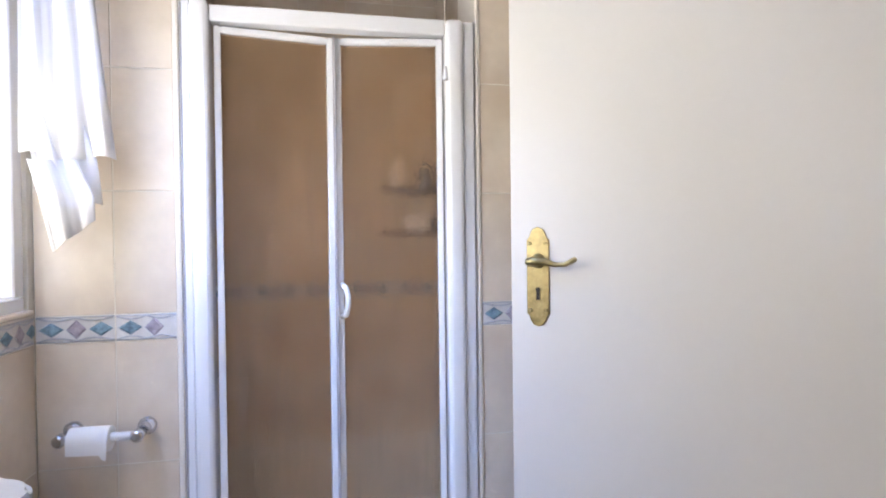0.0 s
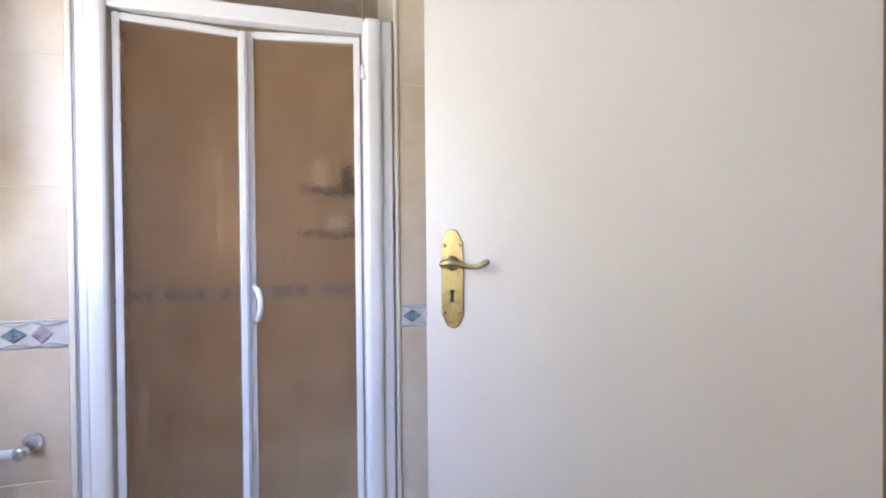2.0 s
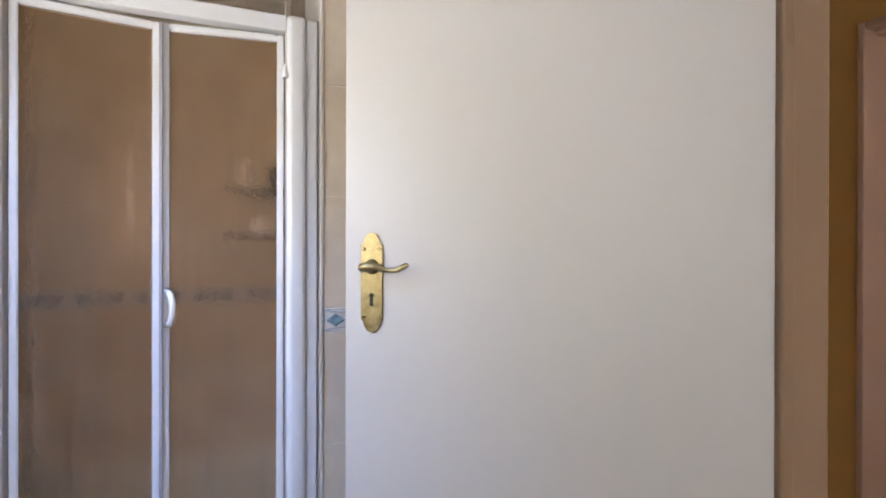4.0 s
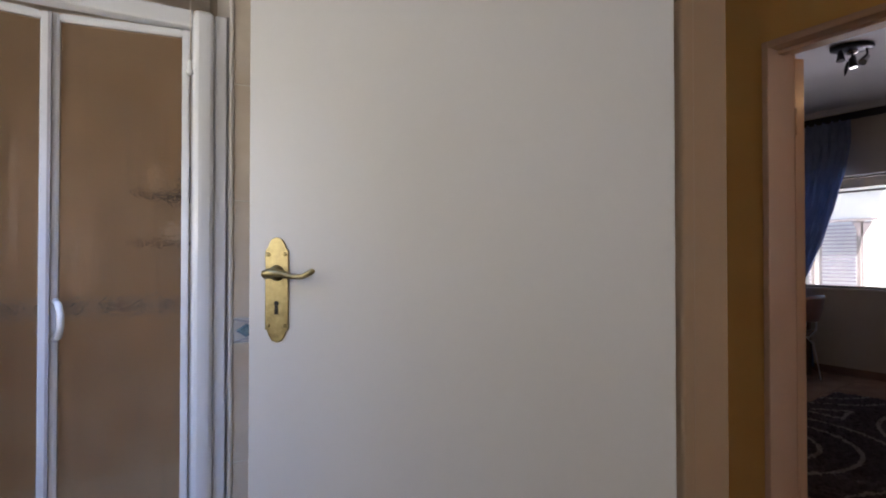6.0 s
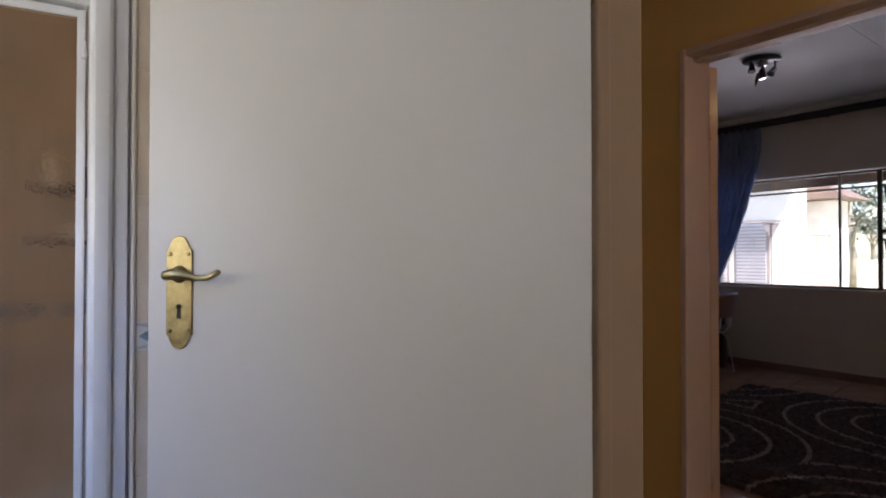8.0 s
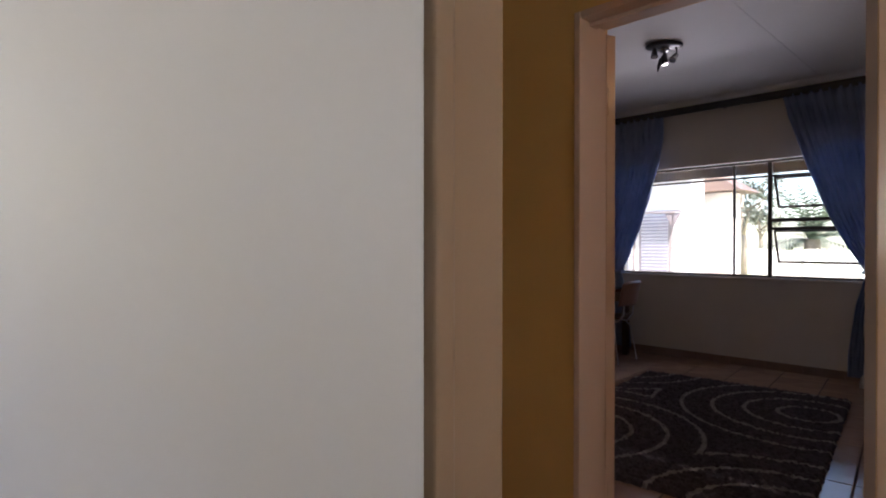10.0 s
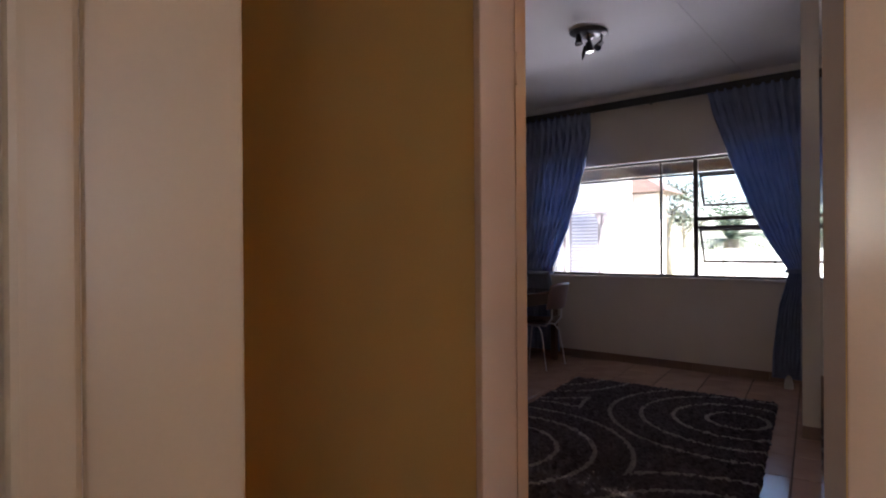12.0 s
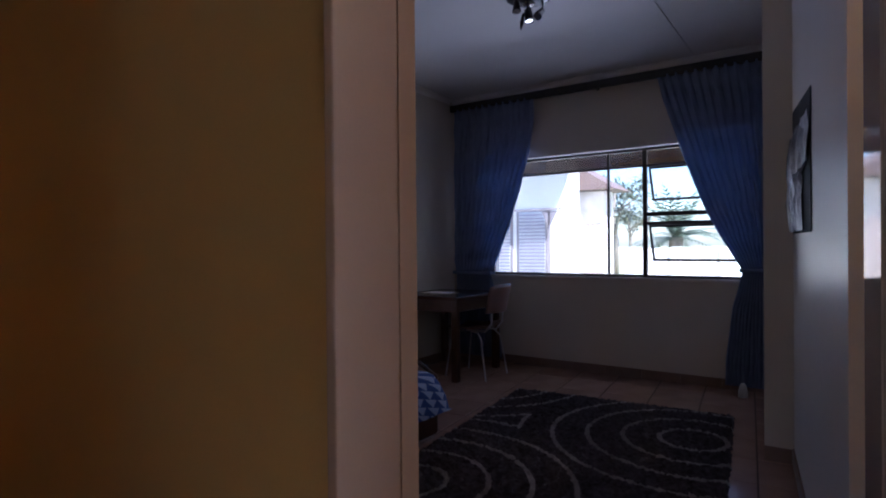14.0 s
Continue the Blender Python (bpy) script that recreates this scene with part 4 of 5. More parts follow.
def vent(z0, z1, tilt):
    """A top-hung sash, swung out about its top edge."""
    m = Matrix.Translation((GX + 0.022, 0, z1)) @ Matrix.Rotation(radians(-tilt), 4, "Y")
    ya, yb = BY0 + 0.03, Y2 - 0.024
    h = z1 - z0
    bm = bmesh.new()
    for y0, y1, a, b in ((ya, yb, -0.02, 0), (ya, yb, -h, -h + 0.02), (ya, ya + 0.02, -h + 0.02, -0.02), (yb - 0.02, yb, -h + 0.02, -0.02)):
        box(bm, -0.010, 0.010, y0, y1, a, b)
    bm.transform(m)
    sash = part("vent", bm, STEEL_BROWN, win, "dark steel vent propped open")
    bm = boxed(-0.002, 0.002, ya + 0.02, yb - 0.02, -h + 0.02, -0.02)
    bm.transform(m)
    g = part("pane", bm, GLASS, sash)
    g.visible_shadow = False


vent(1.58, 1.915, 26)
vent(1.02, 1.383, 24)
part("window_sill", boxed(XW - 0.02, XW + 0.08, BY0, BY1, BZ0 - 0.028, BZ0 - 0.001, bevel=0.004), BEDROOM_WALL, win)
part("stay", tube(bmesh.new(), [(GX - 0.02, 2.83, 0.96), (GX - 0.05, 2.83, 0.955)], 0.006, 8), STEEL_BROWN, win)

# curtains
XC = XW - 0.13
ct = thing("curtain_track", "dark curtain track along the head of the window", "curtain track")
# track made taller so its dark face paints in the ceiling-line shade
part("rail", boxed(XC - 0.018, XC + 0.018, 1.44, 4.48, 2.640, 2.712, bevel=0.005), TRACK, ct)
for y in (1.7, 2.9, 4.2):
    part("bracket", boxed(XC + 0.019, XW, y - 0.012, y + 0.012, 2.655, 2.68), TRACK, ct)
cl = thing("curtain", "blue cloth curtain gathered and tied back beside the window", "curtain", "bedroom curtains")
cr = thing("curtain", "blue cloth curtain tied back low and hanging to the floor", "curtain", "bedroom curtains")


def smooth(a, b, s):
    return a + (b - a) * s * s * (3 - 2 * s)


def drape(parent, knots, folds, depth):
    """Cloth through (z, outer edge, inner edge) knots, smoothed in between."""
    lv_ = []
    for (za, a0, b0), (zb, a1, b1) in zip(knots, knots[1:]):
        for k in range(6):
            s = k / 6
            lv_.append((za + (zb - za) * s, smooth(a0, a1, s), b0 + (b1 - b0) * s))
    lv_.append(knots[-1])
    return hanging(XC, lv_, folds, depth, "cloth", CURTAIN_BLUE, parent)


drape(cl, [(2.655, 4.44, 3.50), (2.40, 4.44, 3.50), (2.05, 4.44, 3.58), (1.70, 4.44, 3.68), (1.40, 4.44, 3.78), (1.15, 4.44, 3.89), (0.95, 4.43, 3.97), (0.90, 4.42, 3.99), (0.60, 4.43, 3.93), (0.06, 4.45, 3.87)], 12, 0.026)
drape(cr, [(2.655, 1.46, 2.34), (2.45, 1.46, 2.29), (2.05, 1.46, 2.165), (1.75, 1.46, 2.06), (1.45, 1.46, 1.945), (1.20, 1.48, 1.815), (1.02, 1.50, 1.705), (0.97, 1.51, 1.69), (0.70, 1.48, 1.76), (0.30, 1.46, 1.81), (0.06, 1.46, 1.82)], 12, 0.026)
part("tie_back", boxed(XC - 0.055, XC + 0.055, 1.50, 1.71, 0.975, 1.01, bevel=0.012, seg=2), CURTAIN_BLUE, cr)
part("tie_back", boxed(XC - 0.055, XC + 0.055, 3.975, 4.44, 0.91, 0.945, bevel=0.012, seg=2), CURTAIN_BLUE, cl)
bm = bmesh.new()
turned(bm, [(0.008, 0.11), (0.022, 0.095), (0.034, 0.045), (0.036, 0.0)][::-1], (XC - 0.1, 1.68, 0.0), sides=14)
solid("door_stop_bag", bm, BASKET, "small white cloth weight on the floor by the curtain", "doorstop")

# rug
rug_mat = rug_pile([(6.27, 1.80), (4.87, 2.88), (6.92, 3.62), (4.35, 1.45)])
bm = bmesh.new()
NX, NY = 200, 124
rnd = random.Random(4)
grid = []
for i in range(NX + 1):
    row = []
    for j in range(NY + 1):
        s, q = i / NX, j / NY
        edge = min(i, j, NX - i, NY - j)
        wob = 0.012 * noise.noise(Vector((s * 30, q * 20, 0))) if edge == 0 else 0
        x = 6.95 - 2.6 * (1 - s) - 0.114 * q + rnd.uniform(-0.005, 0.005) + wob
        y = 1.66 + 1.6 * q - 0.28 * (1 - s) + rnd.uniform(-0.005, 0.005) + wob
        z = 0.004 if edge == 0 else 0.022 + rnd.uniform(-0.008, 0.010)
        row.append(bm.verts.new((x, y, z)))
    grid.append(row)
for i in range(NX):
    for j in range(NY):
        bm.faces.new((grid[i][j], grid[i + 1][j], grid[i + 1][j + 1], grid[i][j + 1]))
solid("rug", bm, rug_mat, "charcoal shaggy rug with pale grey ring pattern", "rug")

# ceiling spot lamp
lamp = thing("ceiling_spotlight", "dark ceiling plate with four small adjustable spots", "ceiling light")
LX, LY = 5.92, 2.70
bm = bmesh.new()
turned(bm, [(0.12, 0.0), (0.134, -0.008), (0.134, -0.022), (0.11, -0.032), (0.02, -0.034)], (0, 0, 0), sides=32)
bm.transform(Matrix.Translation((LX, LY, CEIL_BED)) @ Matrix.Rotation(radians(-48), 4, "Z") @ Matrix.Diagonal((1.05, 0.8, 1, 1)))
part("ceiling_plate", bm, SPOT_METAL, lamp)
part("hub", turned(bmesh.new(), [(0.035, 0.0), (0.045, -0.012), (0.03, -0.026), (0.008, -0.03)], (LX, LY, CEIL_BED - 0.034), sides=20), SPOT_CHROME, lamp, "bright nickel hub")
along = Vector((0.667, -0.745, 0))      # the plate's long axis
across = Vector((0.745, 0.667, 0))


def on_plate(a, c, d):
    return Vector((LX, LY, CEIL_BED - d)) + along * a + across * c


# arm root, knuckle, aim and metal of each spot
for root, knee, aim, mt in (((-0.085, -0.02, 0.03), (-0.085, -0.03, 0.055), (-0.05, -0.25, -1), SPOT_METAL),
                            ((-0.025, -0.05, 0.03), (-0.022, -0.055, 0.115), (0.15, -0.1, -1), SPOT_METAL),
                            ((0.085, -0.02, 0.03), (0.082, -0.02, 0.095), (-0.65, -0.45, -0.8), SPOT_CHROME),
                            ((0.03, 0.07, 0.03), (0.03, 0.08, 0.065), (0.2, 0.6, -0.7), SPOT_METAL)):
    p0, p1 = on_plate(*root), on_plate(*knee)
    d = (along * aim[0] + across * aim[1] + Vector((0, 0, aim[2]))).normalized()
    arm = part("arm", tube(bmesh.new(), [p0, (p0 + p1) / 2 + along * 0.006, p1], 0.007, 8), SPOT_METAL, lamp)
    part("knuckle", turned(bmesh.new(), [(0.004, -0.012), (0.012, -0.008), (0.012, 0.008), (0.004, 0.012)], p1, sides=12), SPOT_METAL, lamp)
    bm = bmesh.new()
    tube(bm, [p1 - d * 0.012, p1 - d * 0.008, p1 + d * 0.02, p1 + d * 0.048, p1 + d * 0.062], [0.010, 0.018, 0.021, 0.026, 0.029], 16)
    head = part("spot_head", bm, mt, lamp)
    part("lens", tube(bmesh.new(), [p1 + d * 0.0622, p1 + d * 0.065], 0.024, 16), SPOT_CHROME, head, "bright reflector face")
bm = bmesh.new()
tube(bm, [on_plate(-0.045, -0.05, 0.13), on_plate(-0.058, -0.055, 0.19), on_plate(-0.066, -0.055, 0.235)], [0.008, 0.013, 0.003], 10)
part("hanging_clip", bm, SPOT_METAL, lamp)

# desk and chair
desk = thing("desk", "dark wooden desk with a glossy top against the wall", "desk")
DX0, DX1, DY0, DY1, DZ = 6.74, 7.56, 3.80, 4.51, 0.755
part("desktop", boxed(DX0, DX1, DY0, DY1, DZ - 0.03, DZ, bevel=0.005, seg=2), DESK_TOP, desk)
part("apron", boxed(DX0 + 0.04, DX0 + 0.06, DY0 + 0.04, DY1 - 0.02, DZ - 0.14, DZ - 0.031), WOOD_DARK, desk)
part("apron", boxed(DX0 + 0.061, DX1 - 0.04, DY0 + 0.035, DY0 + 0.055, DZ - 0.14, DZ - 0.031), WOOD_DARK, desk)
for x in (DX0 + 0.02, DX1 - 0.08):
    for y in (DY0 + 0.02, DY1 - 0.08):
        part("leg", boxed(x, x + 0.06, y, y + 0.06, 0, DZ - 0.031, bevel=0.004), WOOD_DARK, desk)
bm = boxed(7.0, 7.21, 4.08, 4.37, DZ + 0.0005, DZ + 0.003)
solid("paper_sheet", bm, PAPER, "loose pale paper lying on the dark desk", "paper")

chair = thing("desk_chair", "moulded brown chair with bent steel legs at the desk", "chair")
CXC, CYC = 7.155, 3.85


def shell(parent, name, f, nu, nv, mat, thick):
    bm = bmesh.new()
    g = [[bm.verts.new(f(i / nu, j / nv)) for j in range(nv + 1)] for i in range(nu + 1)]
    for i in range(nu):
        for j in range(nv):
            bm.faces.new((g[i][j], g[i + 1][j], g[i + 1][j + 1], g[i][j + 1])).smooth = True
    ob = part(name, bm, mat, parent)
    so = ob.modifiers.new("thickness", "SOLIDIFY")
    so.thickness = thick
    return ob


shell(chair, "seat", lambda u, v: Vector((CXC - 0.20 + 0.40 * u, CYC - 0.16 + 0.38 * v, 0.45 - 0.03 * math.sin(math.pi * u) + 0.05 * abs(u - 0.5) ** 2 + 0.03 * (1 - v) ** 3)), 10, 10, WOOD_DARK, 0.012)
shell(chair, "backrest", lambda u, v: Vector((CXC - 0.19 + 0.38 * u, CYC - 0.20 - 0.05 * math.sin(math.pi * u) - 0.05 * v, 0.60 + 0.26 * v - 0.03 * (2 * u - 1) ** 4 * v)), 12, 8, CHAIR_PLY, 0.012)
for s in (-1, 1):
    bm = bmesh.new()
    tube(bm, [(CXC + s * 0.12, CYC - 0.02, 0.42), (CXC + s * 0.15, CYC - 0.10, 0.415), (CXC + s * 0.175, CYC - 0.15, 0.36), (CXC + s * 0.19, CYC - 0.18, 0.18), (CXC + s * 0.20, CYC - 0.21, 0.0)], 0.006, 10)
    part("leg", bm, LEG_STEEL, chair, "bent pale steel leg")
    bm = bmesh.new()
    tube(bm, [(CXC + s * 0.12, CYC + 0.06, 0.42), (CXC + s * 0.15, CYC + 0.14, 0.415), (CXC + s * 0.175, CYC + 0.17, 0.36), (CXC + s * 0.20, CYC + 0.22, 0.0)], 0.006, 10)
    part("leg", bm, LEG_STEEL, chair, "bent pale steel leg")
    bm = bmesh.new()
    tube(bm, [(CXC + s * 0.10, CYC + 0.05, 0.425), (CXC + s * 0.10, CYC - 0.15, 0.425), (CXC + s * 0.10, CYC - 0.215, 0.50), (CXC + s * 0.10, CYC - 0.225, 0.66)], 0.009, 8)
    part("back_support", bm, LEG_STEEL, chair)

# bed corner
bed = thing("bed", "low bed with a blue and white triangle print duvet", "bed")
part("base", boxed(4.1, 5.58, 3.20, 4.50, 0.0, 0.15, bevel=0.01), WOOD_DARK, bed)
bm = bmesh.new()


def quilt(u, v):
    x = 3.9 + 1.70 * u
    y = 3.10 + 1.40 * v
    ex, ey = min(1, (1 - u) / 0.07), min(1, v / 0.08)
    z = 0.17 + 0.245 * math.sin(ex * math.pi / 2) ** 0.5 * math.sin(ey * math.pi / 2) ** 0.5
    z += 0.012 * noise.noise(Vector((x * 5, y * 5, 1)))
    return Vector((x, y, max(z, 0.17)))


g = [[bm.verts.new(quilt(i / 60, j / 50)) for j in range(51)] for i in range(61)]
uv = bm.loops.layers.uv.new("UVMap")
for i in range(60):
    for j in range(50):
        f = bm.faces.new((g[i][j], g[i + 1][j], g[i + 1][j + 1], g[i][j + 1]))
        f.smooth = True
        for lp, (a, b) in zip(f.loops, ((i, j), (i + 1, j), (i + 1, j + 1), (i, j + 1))):
            p = g[a][b].co
            lp[uv].uv = ((p.y + 0.6 * p.x) * 0.9, (p.z * 1.3 + (p.x + p.y) * 0.35))
duvet = part("duvet", bm, DUVET, bed, "blue cotton duvet with pale triangles")
part("mattress", boxed(4.12, 5.55, 3.22, 4.48, 0.151, 0.30, bevel=0.03, seg=2), PAPER, bed)
part("footboard", tube(bmesh.new(), [(5.61, 3.24, 0.0), (5.61, 3.24, 0.36), (5.61, 3.36, 0.43), (5.61, 3.9, 0.44)], 0.016, 10), WOOD_DARK, bed)

# poster on the partition
poster = thing("poster", "torn black and grey poster curling off the partition", "poster")
u0, u1 = 0.86, 1.80
bm = prism(bmesh.new(), [(u0, 1.25), (u1, 1.255), (u1, 1.90), (u0 + 0.5, 1.86), (u0, 1.815)], 0.003, lambda u, v, w: on_partition(u, 0.002 + w, v))
part("sheet", bm, POSTER_DARK, poster, "black poster sheet")
bm = bmesh.new()
rows = []
for i in range(25):
    q = i / 24
    row = []
    for j in range(29):
        z = 1.262 + (1.735 - 1.262) * j / 28
        lo = 0.30 if z < 1.52 else 0.035
        u = u0 + lo + (u1 - u0 - lo - 0.02) * q
        lift = 0.007 + 0.030 * abs(noise.noise(Vector((u * 13, z * 4, 2)))) + 0.010 * abs(noise.noise(Vector((u * 30, z * 12, 5)))) + 0.02 * q * q * math.sin((z - 1.26) / 0.475 * math.pi)
        row.append(bm.verts.new(on_partition(u, lift, z + 0.02 * q * (z > 1.70))))
    rows.append(row)
for r, q in zip(rows, rows[1:]):
    for j in range(28):
        bm.faces.new((r[j], r[j + 1], q[j + 1], q[j]))
sheet = part("print", bm, POSTER_PALE, poster, "crumpled silver-grey printed panel, torn away below")
sheet.modifiers.new("thickness", "SOLIDIFY").thickness = 0.001

# low cabinet in the dressing recess
cab = thing("dressing_cabinet", "low dark cabinet with a pale top and chrome handle", "cabinet")
part("body", boxed(4.75, 5.55, 0.45, 1.0, 0, 0.47, bevel=0.004), WOOD_DARK, cab)
part("top", boxed(4.73, 5.57, 0.43, 1.02, 0.471, 0.50, bevel=0.006, seg=2), BORDER_BASE, cab, "pale cabinet top")
part("handle", tube(bmesh.new(), [(4.745, 0.97, 0.42), (4.72, 0.97, 0.41), (4.72, 0.97, 0.33), (4.745, 0.97, 0.32)], 0.006, 8), CHROME, cab)

# picture and hall lamp in the passage
pic = thing("picture", "small framed floral picture on the passage wall", "picture")
part("frame", boxed(4.44, 4.66, 8.775, 8.798, 1.38, 1.98, bevel=0.004), WOOD_DARK, pic)
part("print", boxed(4.47, 4.63, 8.770, 8.774, 1.42, 1.94), POSTER_PALE, pic)
hl = thing("passage_lamp", "small round glass lamp on the passage ceiling", "ceiling light")
part("rose", turned(bmesh.new(), [(0.05, 0), (0.05, 0.025), (0.02, 0.03)], (2.9, 4.44, CEIL - 0.032), sides=20), WHITE_PLASTIC, hl)

# skirtings as tile pieces
def skirting(name, label, a, b, out, length=0.33):
    """Brown skirting tiles from plan point a to b, proud of the wall towards out."""
    a, b, out = Vector((*a, 0)), Vector((*b, 0)), Vector((*out, 0))
    u = (b - a).normalized()
    total = (b - a).length
    ob = thing(name, label, "baseboard", kind="structure")
    s = 0.0
    while s < total - 0.01:
        e = min(total, s + length)
        bm = prism(bmesh.new(), [(s + 0.001, 0), (e - 0.001, 0), (e - 0.001, 0.08), (s + 0.001, 0.08)], 0.010, lambda p, q, w: a + u * p + out * (w + 0.0005) + Vector((0, 0, q)))
        part("skirting_tile", bm, SKIRT_TILE, ob)
        s = e
    return ob


skirting("baseboard_bedroom_east", "brown tile skirting under the bedroom window", (XW, 1.2), (XW, YBL), (-1, 0))
skirting("baseboard_bedroom_north", "brown tile skirting along the bedroom wall", (3.7, YBL), (XW - 0.012, YBL), (0, -1))
skirting("baseboard_hall_east", "brown tile skirting along the mustard wall", (XB0, YB1 + 0.03), (XB0, 4.1), (-1, 0))
skirting("baseboard_hall_west", "brown tile skirting along the hall wall", (XD1, YJ1 + 0.04), (XD1, 5.09), (1, 0))
skirting("baseboard_turn", "brown tile skirting at the passage turn", (2.32, 5.1), (3.53, 5.1), (0, -1))
skirting("baseboard_pier", "brown tile skirting round the pier", (6.22, 1.285), (6.22, 1.418), (-1, 0))
skirting("baseboard_passage", "brown tile skirting at the passage end", (3.0, 8.8), (4.73, 8.8), (0, -1))
skirting("baseboard_nib", "brown tile skirting on the wall nib", (4.74, 8.55), (5.02, 8.55), (0, -1))

# ---- outside ----
structure("ground", boxed(8.05, 400, -300, 300, -0.35, -0.15), LAWN, "pale sunlit lawn reaching to the horizon", "ground")
structure("pavement_patio", boxed(8.05, 12.6, -4, 12, -0.149, -0.12), PAVING, "pale paved patio along the house", "pavement")
ver = thing("veranda_roof", "varnished brown veranda ceiling on dark beams", "veranda roof", kind="structure")
for k in range(9):
    part("board", boxed(8.06 + k * 0.145, 8.06 + k * 0.145 + 0.138, -3, 9, 2.30 - 0.018 * k, 2.32 - 0.018 * k), SOFFIT, ver)
part("fascia", boxed(9.37, 9.40, -3, 9, 2.12, 2.26), SOFFIT, ver)
part("roof_sheet", boxed(7.6, 9.42, -3, 9, 2.95, 3.0), ROOF, ver)
house = thing("house", "white plastered house wing with a veranda post and dark screens", "house")
part("wall", prism(bmesh.new(), [(14.0, 5.45), (18.0, 7.2), (18.0, 15), (14.0, 15)], 3.25, lambda u, v, w: (u, v, w - 0.15)), WHITE_WALL, house)
part("roof", prism(bmesh.new(), [(13.2, 5.2), (18.6, 7.35), (18.6, 15.4), (13.2, 15.4)], 0.22, lambda u, v, w: (u, v, w + 3.1)), ROOF, house)
for y in (5.80, 7.35, 9.0):
    part("post", boxed(13.3, 13.33, y + 0.015, y + 0.045, -0.12, 1.92), POST_GREY, house, "thin dark veranda post")
    part("bracket", prism(bmesh.new(), [(y - 0.14, 1.90), (y + 0.20, 1.90), (y + 0.03, 1.60)], 0.03, lambda u, v, w: (13.30 + w, u, v)), POST_GREY, house)
part("beam", boxed(13.28, 13.38, 5.6, 12, 1.92, 1.96), POST_GREY, house)
for y in (6.15, 7.0, 7.85):
    w_ = part("window", boxed(13.96, 13.99, y, y + 0.75, 0.2, 2.0), POST_GREY, house, "dark screened window")
    part("pane", boxed(13.95, 13.958, y + 0.06, y + 0.69, 0.26, 1.94), SCREEN, w_)
    for k in range(22):
        part("slat", boxed(13.93, 13.949, y + 0.06, y + 0.69, 0.28 + 0.075 * k, 0.31 + 0.075 * k), LOUVRE, w_)
annex = thing("outbuilding", "pale rendered outbuilding with brown boards and a pitched roof", "outbuilding")
part("wall", boxed(17.0, 17.7, 5.92, 6.7, -0.15, 2.6), BROWN_WALL, annex)
part("roof", prism(bmesh.new(), [(5.55, 2.62), (7.0, 2.62), (7.0, 3.25), (6.75, 3.4)], 1.5, lambda u, v, w: (16.6 + w, u, v)), ROOF, annex)
for k in range(4):
    part("board", boxed(16.955, 16.985, 5.96 + k * 0.13, 6.08 + k * 0.13, 0.1, 1.75), PALE_BOARD, annex, "brown upright board")
fence = thing("boundary_wall", "low white garden wall with small piers", "garden wall")
part("wall", boxed(21.0, 21.2, -12, 6.6, -0.15, 1.08), WHITE_WALL, fence)
for k in range(14):
    part("pier", boxed(20.92, 21.28, -11.9 + k * 1.4, -11.6 + k * 1.4, -0.15, 1.12), WHITE_WALL, fence)


def leaf_cloud(bm, centre, radius, count, size, rng, squash=0.8):
    c = Vector(centre)
    for _ in range(count):
        d = Vector((rng.gauss(0, 1), rng.gauss(0, 1), rng.gauss(0, 1))).normalized() * radius * rng.uniform(0.35, 1.0)
        d.z *= squash
        if noise.noise((c + d) * 0.9) < -0.12:
            continue
        p = c + d
        a = Vector((rng.uniform(-1, 1), rng.uniform(-1, 1), rng.uniform(-1, 1))).normalized()
        b = a.cross(Vector((rng.uniform(-1, 1), rng.uniform(-1, 1), 1))).normalized()
        s = size * rng.uniform(0.6, 1.3)
        bm.faces.new([bm.verts.new(q) for q in (p - a * s, p + b * s * 0.45, p + a * s, p - b * s * 0.45)])


def tree(x, y, h, r, seed):
    rng = random.Random(seed)
    t = thing("tree", "leafy green garden tree with an open crown", "tree", "garden trees")
    bm = bmesh.new()
    tube(bm, [(x, y, -0.2), (x + 0.1, y, h * 0.3), (x, y + 0.1, h * 0.6), (x, y, h * 0.85)], [h * 0.035, h * 0.028, h * 0.018, h * 0.006], 10)
    for k in range(7):
        a = rng.uniform(0, math.tau)
        z = h * rng.uniform(0.35, 0.65)
        tube(bm, [(x, y, z), (x + math.cos(a) * r * 0.5, y + math.sin(a) * r * 0.5, z + h * 0.12), (x + math.cos(a) * r * 0.85, y + math.sin(a) * r * 0.85, z + h * 0.2)], [h * 0.014, h * 0.008, h * 0.003], 6)
    part("trunk", bm, BARK, t)
    bm = bmesh.new()
    for k in range(11):
        a = rng.uniform(0, math.tau)
        q = r * rng.uniform(0.2, 0.85)
        leaf_cloud(bm, (x + math.cos(a) * q, y + math.sin(a) * q, h * rng.uniform(0.5, 1.0)), r * rng.uniform(0.3, 0.5), 150, 0.12, rng)
    part("crown", bm, LEAF, t)


for k, (x, y, h, r) in enumerate(((28, 9.1, 4.3, 1.6), (42, 12.5, 4.6, 2.6))):
    tree(x, y, h, r, 20 + k)


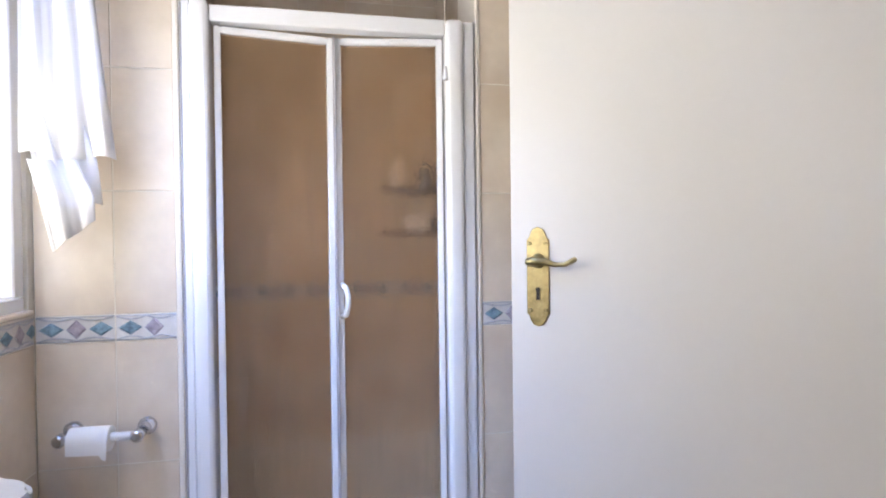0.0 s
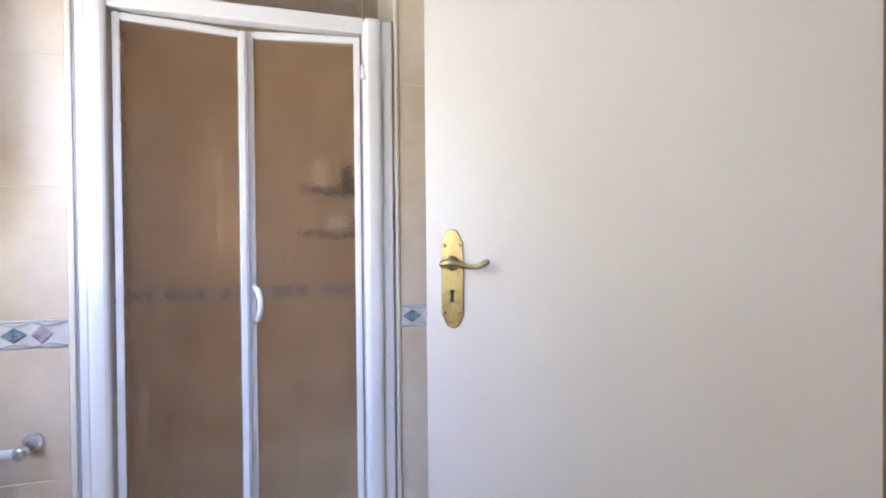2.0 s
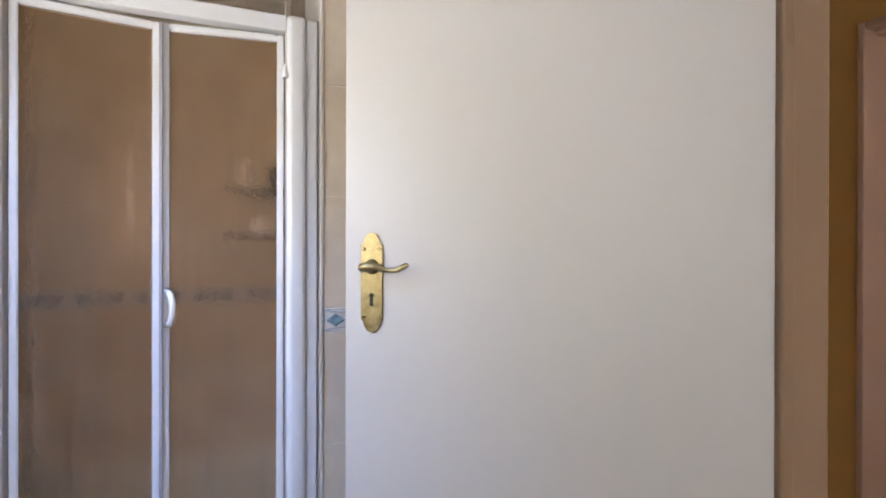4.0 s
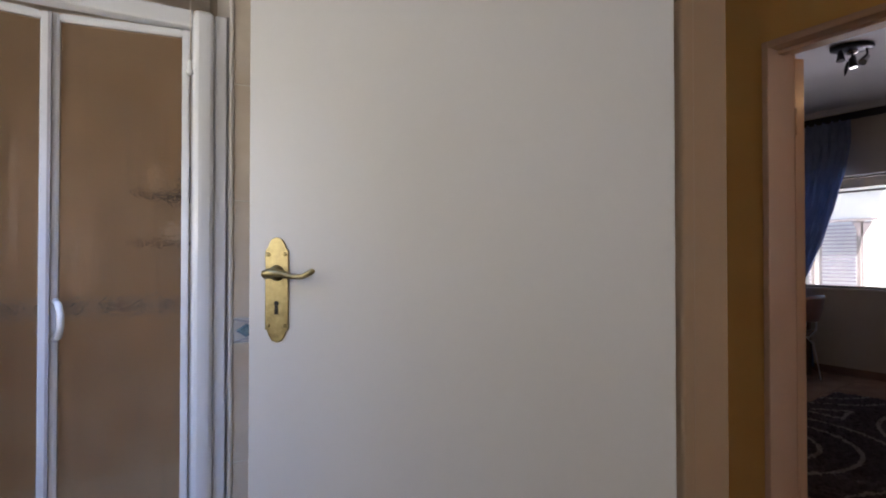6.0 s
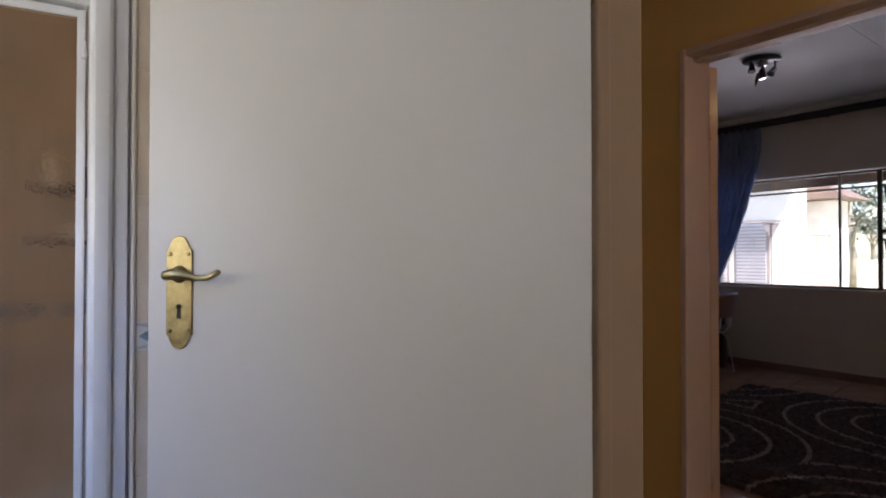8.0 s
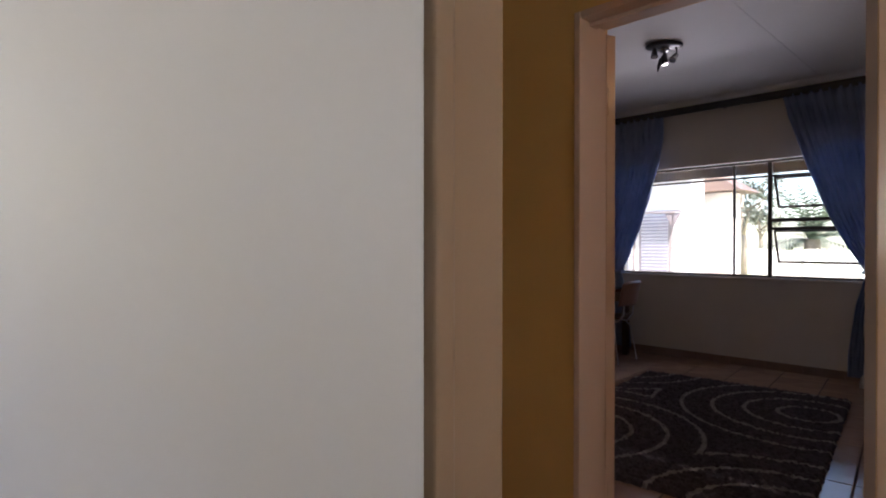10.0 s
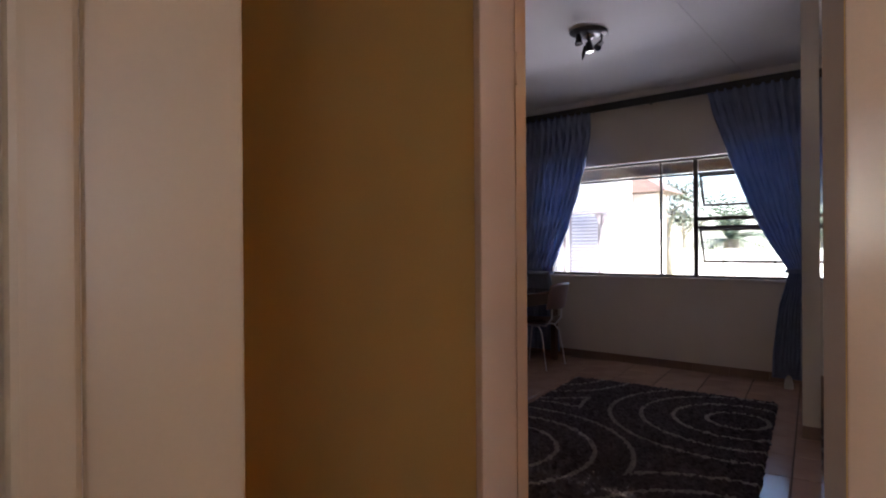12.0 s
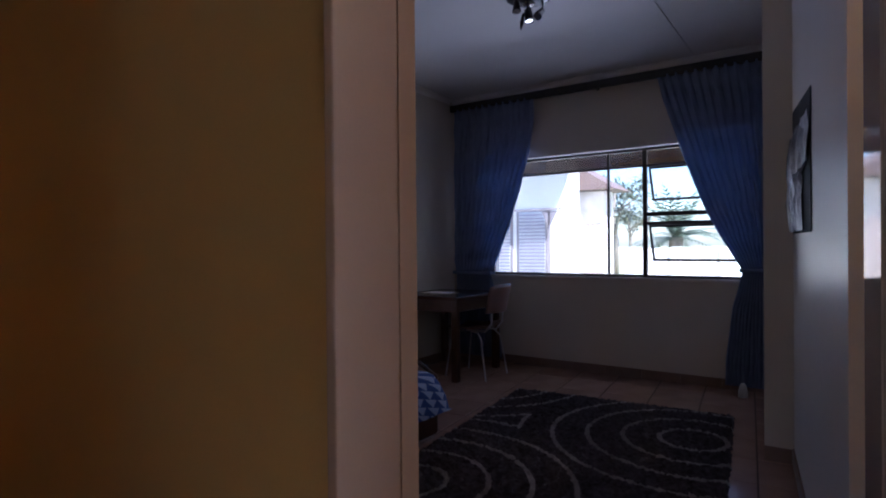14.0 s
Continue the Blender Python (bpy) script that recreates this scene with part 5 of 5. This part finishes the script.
def palm(x, y, h, seed):
    rng = random.Random(seed)
    t = thing("palm_tree", "spreading grey-green palm on a rough trunk", "palm tree")
    part("trunk", tube(bmesh.new(), [(x, y, -0.2), (x, y, h * 0.5), (x, y, h)], [0.32, 0.26, 0.24], 12), BARK, t)
    bm = bmesh.new()
    for k in range(38):
        a = k * 2.399
        up = rng.uniform(0.85, 1.5) if k % 2 else rng.uniform(-0.1, 0.6)
        ln = rng.uniform(2.0, 2.5) if k % 2 else rng.uniform(1.6, 2.0)
        droop = 0.12 if k % 2 else 0.42
        prev = None
        for i in range(15):
            s = i / 14
            rad = ln * s * math.cos(up * (1 - 0.3 * s))
            p = Vector((x + math.cos(a) * rad, y + math.sin(a) * rad, h + ln * (s * math.sin(up) - droop * s * s)))
            side = Vector((-math.sin(a), math.cos(a), 0))
            if prev is not None:
                d = (p - prev).normalized()
                wd = 0.34 * math.sin(math.pi * min(1, s * 0.9 + 0.08))
                for sg in (-1, 1):
                    tip = p + side * sg * wd + d * 0.16 - Vector((0, 0, 0.09))
                    bm.faces.new([bm.verts.new(q) for q in (prev, prev + d * 0.10, tip)])
            prev = p
    part("crown", bm, PALM_LEAF, t)


palm(24.0, 5.68, 1.45, 5)

# ---- floor tiles, each one a piece ----
def floor_tiles(parent, x0, x1, y0, y1, size, mat, ox=0.0, oy=0.0):
    """Square tiles with worn edges; cut at the room's sides; alike ones share a mesh."""
    cache = {}
    gap = 0.004
    i0, i1 = math.floor((x0 - ox) / size), math.ceil((x1 - ox) / size)
    j0, j1 = math.floor((y0 - oy) / size), math.ceil((y1 - oy) / size)
    for i in range(i0, i1):
        for j in range(j0, j1):
            a, b = max(x0, ox + i * size + gap), min(x1, ox + (i + 1) * size - gap)
            c, d = max(y0, oy + j * size + gap), min(y1, oy + (j + 1) * size - gap)
            if b - a < 0.02 or d - c < 0.02:
                continue
            key = (round(b - a, 3), round(d - c, 3))
            if key not in cache:
                bm = bmesh.new()
                w, h, e = (b - a) / 2, (d - c) / 2, 0.004
                lo = [bm.verts.new((sx * w, sy * h, -0.007)) for sx, sy in ((-1, -1), (1, -1), (1, 1), (-1, 1))]
                mi = [bm.verts.new((sx * w, sy * h, -0.0025)) for sx, sy in ((-1, -1), (1, -1), (1, 1), (-1, 1))]
                hi = [bm.verts.new((sx * (w - e), sy * (h - e), 0)) for sx, sy in ((-1, -1), (1, -1), (1, 1), (-1, 1))]
                bm.faces.new(hi)
                for q, r in ((lo, mi), (mi, hi)):
                    for k in range(4):
                        bm.faces.new((q[k], q[(k + 1) % 4], r[(k + 1) % 4], r[k]))
                cache[key] = finish(bm, mat, "floor_tile")
            ob = new("floor_tile", cache[key])
            ob.parent = parent
            ob.location = ((a + b) / 2, (c + d) / 2, 0)


turned_tile = None
tile_u, tile_v, size = Vector((0.9945, 0.105, 0)), Vector((-0.105, 0.9945, 0)), 0.362
for i in range(-6, 9):
    for j in range(-4, 12):
        c = Vector((5.47, 1.375, -0.001)) + tile_u * size * (i + 0.5) + tile_v * size * (j + 0.5)
        if not (3.77 < c.x < 7.93 and 0.9 < c.y < 4.66):
            continue
        if turned_tile is None:
            bm = bmesh.new()
            loops = [[bm.verts.new(tile_u * (sx * w) + tile_v * (sy * w) + Vector((0, 0, z))) for sx, sy in ((-1, -1), (1, -1), (1, 1), (-1, 1))]
                     for w, z in ((size / 2 - 0.004, -0.006), (size / 2 - 0.004, -0.0025), (size / 2 - 0.008, 0))]
            bm.faces.new(loops[2])
            for q, r in zip(loops, loops[1:]):
                for k in range(4):
                    bm.faces.new((q[k], q[(k + 1) % 4], r[(k + 1) % 4], r[k]))
            turned_tile = finish(bm, PALE_TILE, "floor_tile")
        ob = new("floor_tile", turned_tile)
        ob.parent = floor_bed
        ob.location = c
floor_tiles(floor_hall, 2.31, 3.56, -1.29, 4.1, 0.34, TERRACOTTA, 2.4, 0.1)
floor_tiles(floor_far, 2.62, 6.2, 5.23, 8.54, 0.34, TERRACOTTA, 2.4, 0.1)
floor_tiles(floor_far, 2.31, 3.56, 4.105, 5.09, 0.34, TERRACOTTA, 2.4, 0.1)
